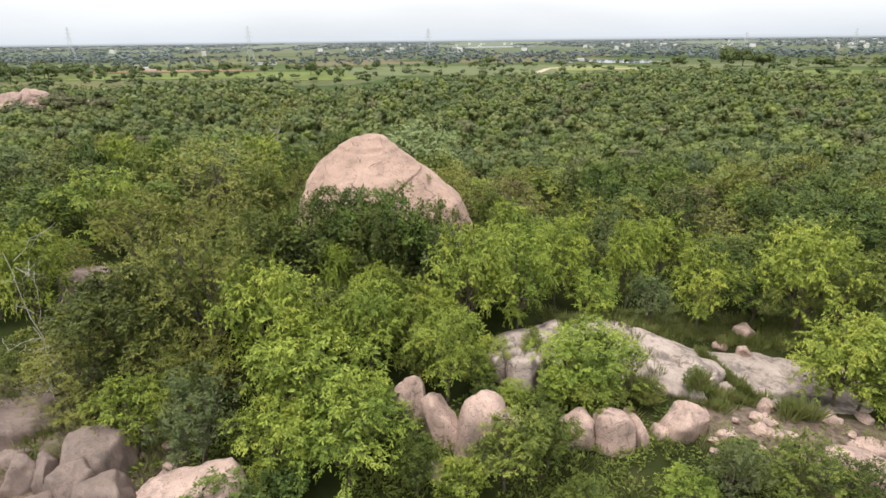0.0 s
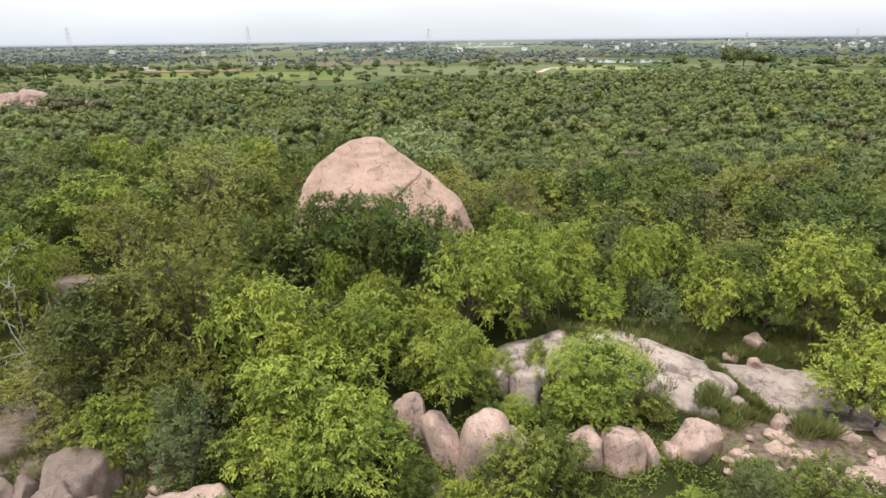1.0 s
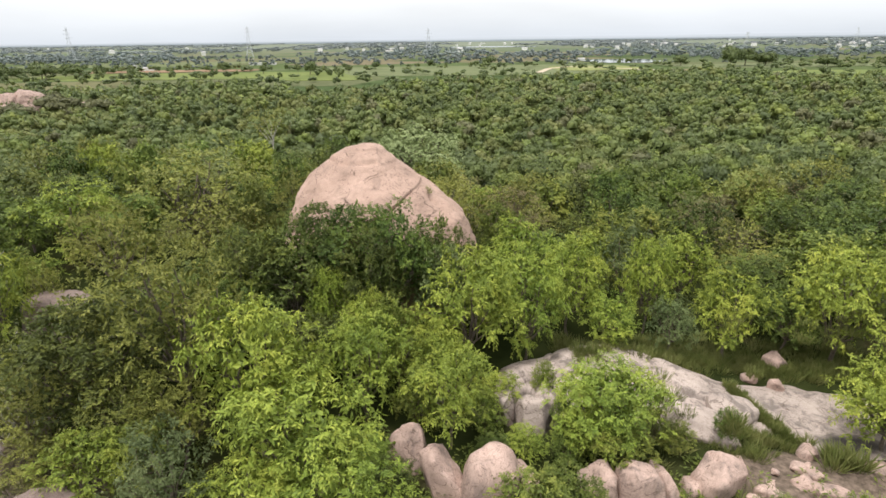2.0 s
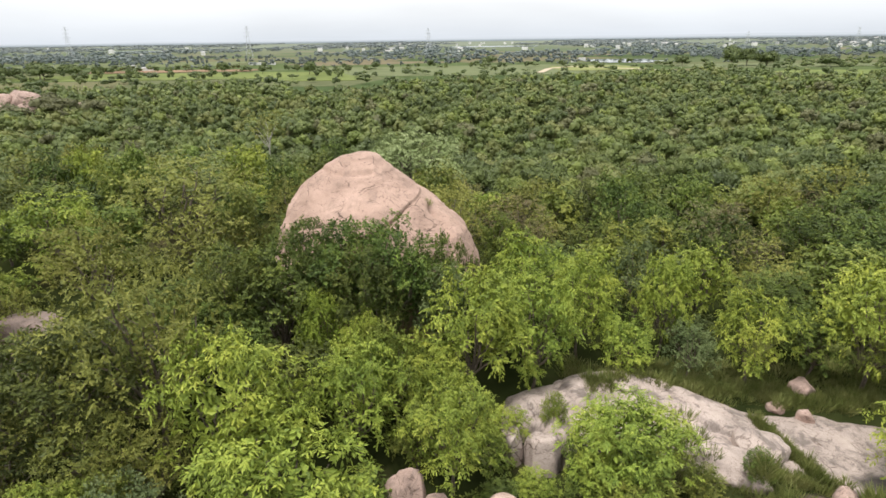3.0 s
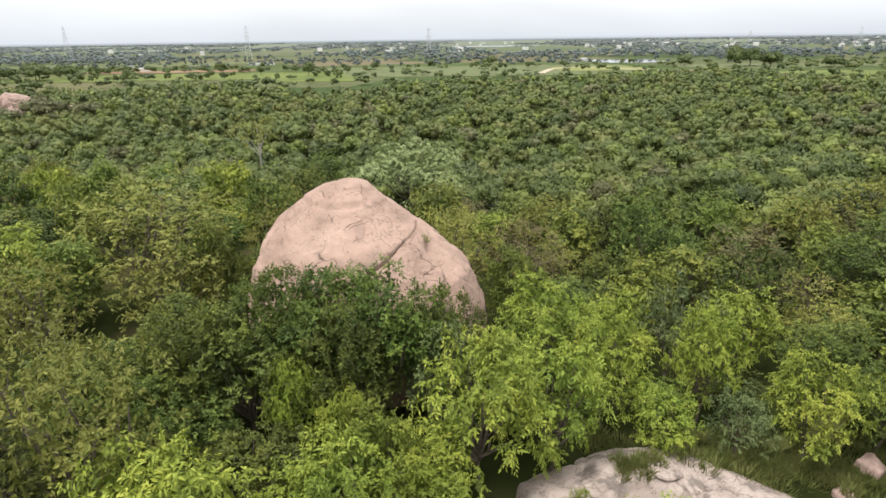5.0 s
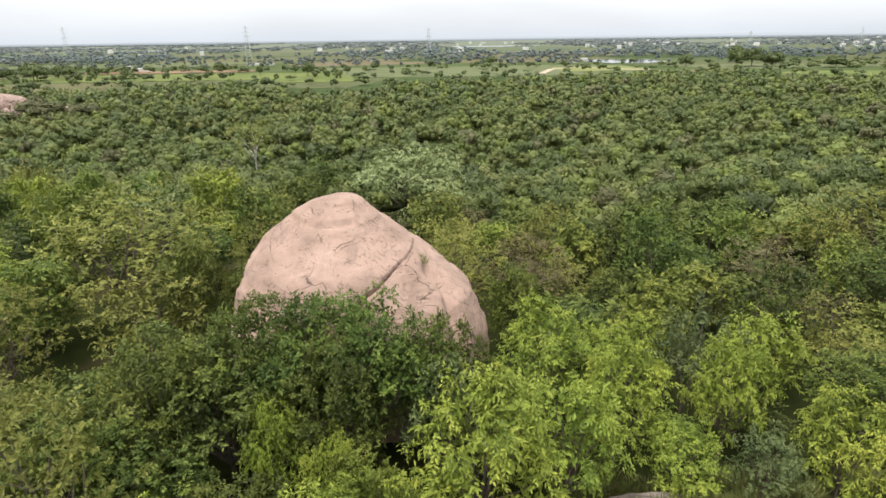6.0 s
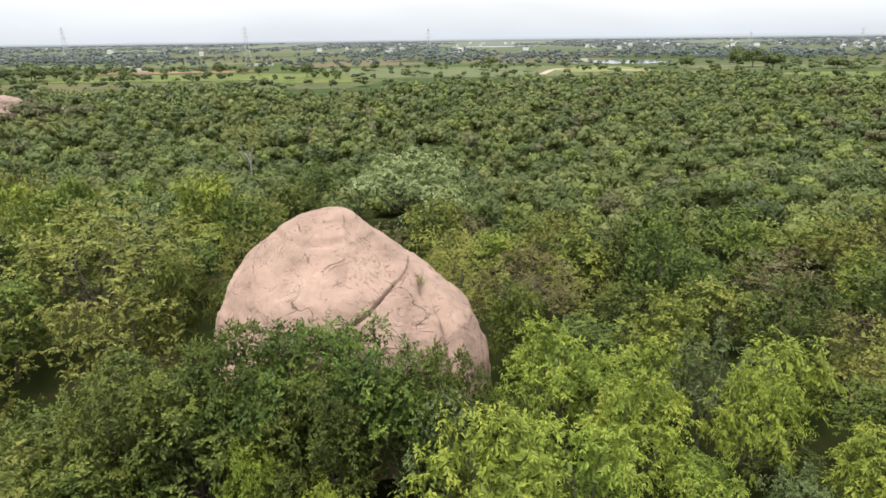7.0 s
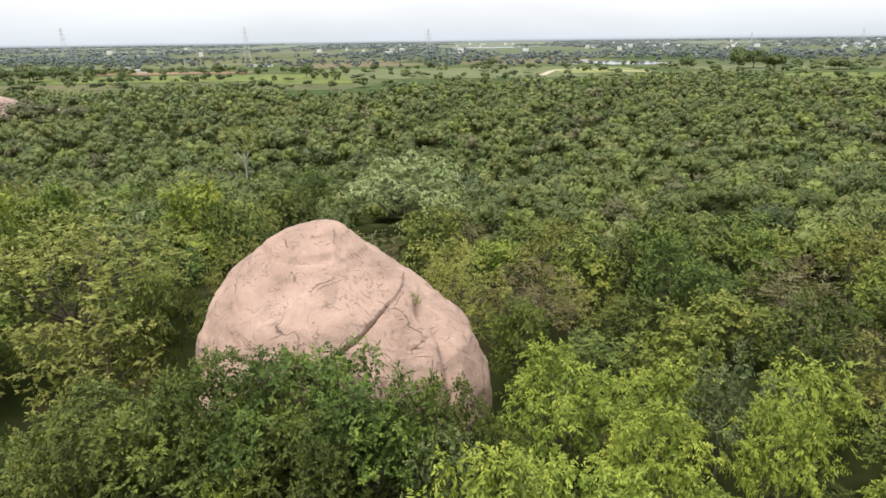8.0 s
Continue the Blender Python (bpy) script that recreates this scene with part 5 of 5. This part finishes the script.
def house(x, y, w, d, h, turn=0):
    far = 0.34 if y > 850 else 0.6
    w, d, h = far * w, far * d, 0.6 * h
    top = new("house")
    top.matrix_basis = pose(x, y, -6.0, 0, 0, turn)
    bm = bmesh.new()
    bmesh.ops.create_cube(bm, size=1.0, matrix=Matrix.Translation((0, 0, h / 2)) @ Matrix.Diagonal((w, d, h, 1)))
    me = bpy.data.meshes.new("wall")
    bm.to_mesh(me)
    bm.free()
    me.materials.append(WHITEWASH)
    part("wall", me, top)
    o, g = 0.4, h * 0.32
    v = [(-w / 2 - o, -d / 2 - o, h), (w / 2 + o, -d / 2 - o, h), (w / 2 + o, d / 2 + o, h), (-w / 2 - o, d / 2 + o, h), (-w / 2 - o, 0, h + g), (w / 2 + o, 0, h + g)]
    f = [(0, 1, 5), (0, 5, 4), (2, 3, 4), (2, 4, 5), (0, 4, 3), (1, 2, 5), (0, 3, 2), (0, 2, 1)]
    part("roof", mesh_np("roof", np.array(v) + np.array([0, 0, 0.01]), np.array(f), ROOFING), top)
    return tagged(top, "small whitewashed house with a grey sheet roof", "house", "houses on the plain")


for x, y, w, d, h, turn in [(-226, 470, 14, 7, 3.5, 5), (-243, 480, 7, 6, 5, 0), (-165, 560, 40, 3, 2.5, 0), (-440, 900, 16, 10, 6, 0), (-390, 1000, 18, 10, 8, 20),
                            (128, 570, 9, 6, 3, 0), (112, 530, 7, 5, 2.6, 10), (350, 1000, 18, 10, 6, 0), (700, 1050, 24, 12, 8, 10), (640, 1000, 20, 12, 7, 0),
                            (760, 1150, 26, 12, 9, 0), (500, 1100, 18, 10, 6, 30), (-90, 1000, 20, 10, 6, 0), (-100, 1200, 30, 12, 7, 0), (850, 1200, 24, 12, 9, 0), (300, 1300, 22, 12, 8, 0),
                            (420, 1400, 26, 12, 9, 0), (540, 1500, 26, 12, 9, 15), (950, 1400, 30, 14, 10, 0), (-700, 1300, 30, 14, 9, 0), (-250, 1250, 26, 12, 8, 0)]:
    house(x, y, w, d, h, turn)
g = np.random.default_rng(71)
for _ in range(44):
    y = g.uniform(950, 2600)
    x = y * g.uniform(-0.1, 0.74) if g.uniform() < 0.75 else y * g.uniform(-0.74, 0.0)
    house(x, y, g.uniform(12, 30), g.uniform(10, 16), g.uniform(6, 10), g.uniform(-25, 25))


def pylon(x, y, h, turn=10):
    """A lattice tower: four leaning legs, crossed bracing and three pairs of arms."""
    top = new("pylon")
    top.matrix_basis = pose(x, y, -6.2, 0, 0, turn)
    half = lambda s: 3.6 * (1 - s) ** 1.4 + 0.55
    legs, brace, arms = [], [], []
    lv = np.linspace(0, 1, 9)
    corner = [(-1, -1), (1, -1), (1, 1), (-1, 1)]
    for a, b in corner:
        legs.append(tube_np([(a * half(s), b * half(s), s * h) for s in lv], np.full(9, 0.11), 4))
    for i in range(8):
        for k in range(4):
            (a, b), (c, d) = corner[k], corner[(k + 1) % 4]
            s0, s1 = lv[i], lv[i + 1]
            brace.append(tube_np([(a * half(s0), b * half(s0), s0 * h), (c * half(s1), d * half(s1), s1 * h)], (0.045, 0.045), 4))
            brace.append(tube_np([(c * half(s0), d * half(s0), s0 * h), (a * half(s1), b * half(s1), s1 * h)], (0.045, 0.045), 4))
    for s, w in ((0.68, 5.0), (0.80, 4.4), (0.91, 3.8)):
        for side in (-1, 1):
            arms.append(tube_np([(0, 0, s * h), (side * w, 0, s * h)], (0.16, 0.09), 4))
            arms.append(tube_np([(0, 0, s * h + 1.8), (side * w, 0, s * h)], (0.10, 0.07), 4))
    for nm, pcs in (("legs_frame", legs), ("bracing", brace), ("arms_frame", arms)):
        v, f = join_np(pcs)
        part(nm, mesh_np(nm, v, f, STEEL), top)
    return tagged(top, "grey steel lattice pylon standing on the plain", "pylon", "pylons across the plain")


for x, y, h in [(-466, 770, 40), (-237, 754, 38), (-19, 789, 34), (480, 980, 26), (640, 960, 30)]:
    pylon(x, y, h)

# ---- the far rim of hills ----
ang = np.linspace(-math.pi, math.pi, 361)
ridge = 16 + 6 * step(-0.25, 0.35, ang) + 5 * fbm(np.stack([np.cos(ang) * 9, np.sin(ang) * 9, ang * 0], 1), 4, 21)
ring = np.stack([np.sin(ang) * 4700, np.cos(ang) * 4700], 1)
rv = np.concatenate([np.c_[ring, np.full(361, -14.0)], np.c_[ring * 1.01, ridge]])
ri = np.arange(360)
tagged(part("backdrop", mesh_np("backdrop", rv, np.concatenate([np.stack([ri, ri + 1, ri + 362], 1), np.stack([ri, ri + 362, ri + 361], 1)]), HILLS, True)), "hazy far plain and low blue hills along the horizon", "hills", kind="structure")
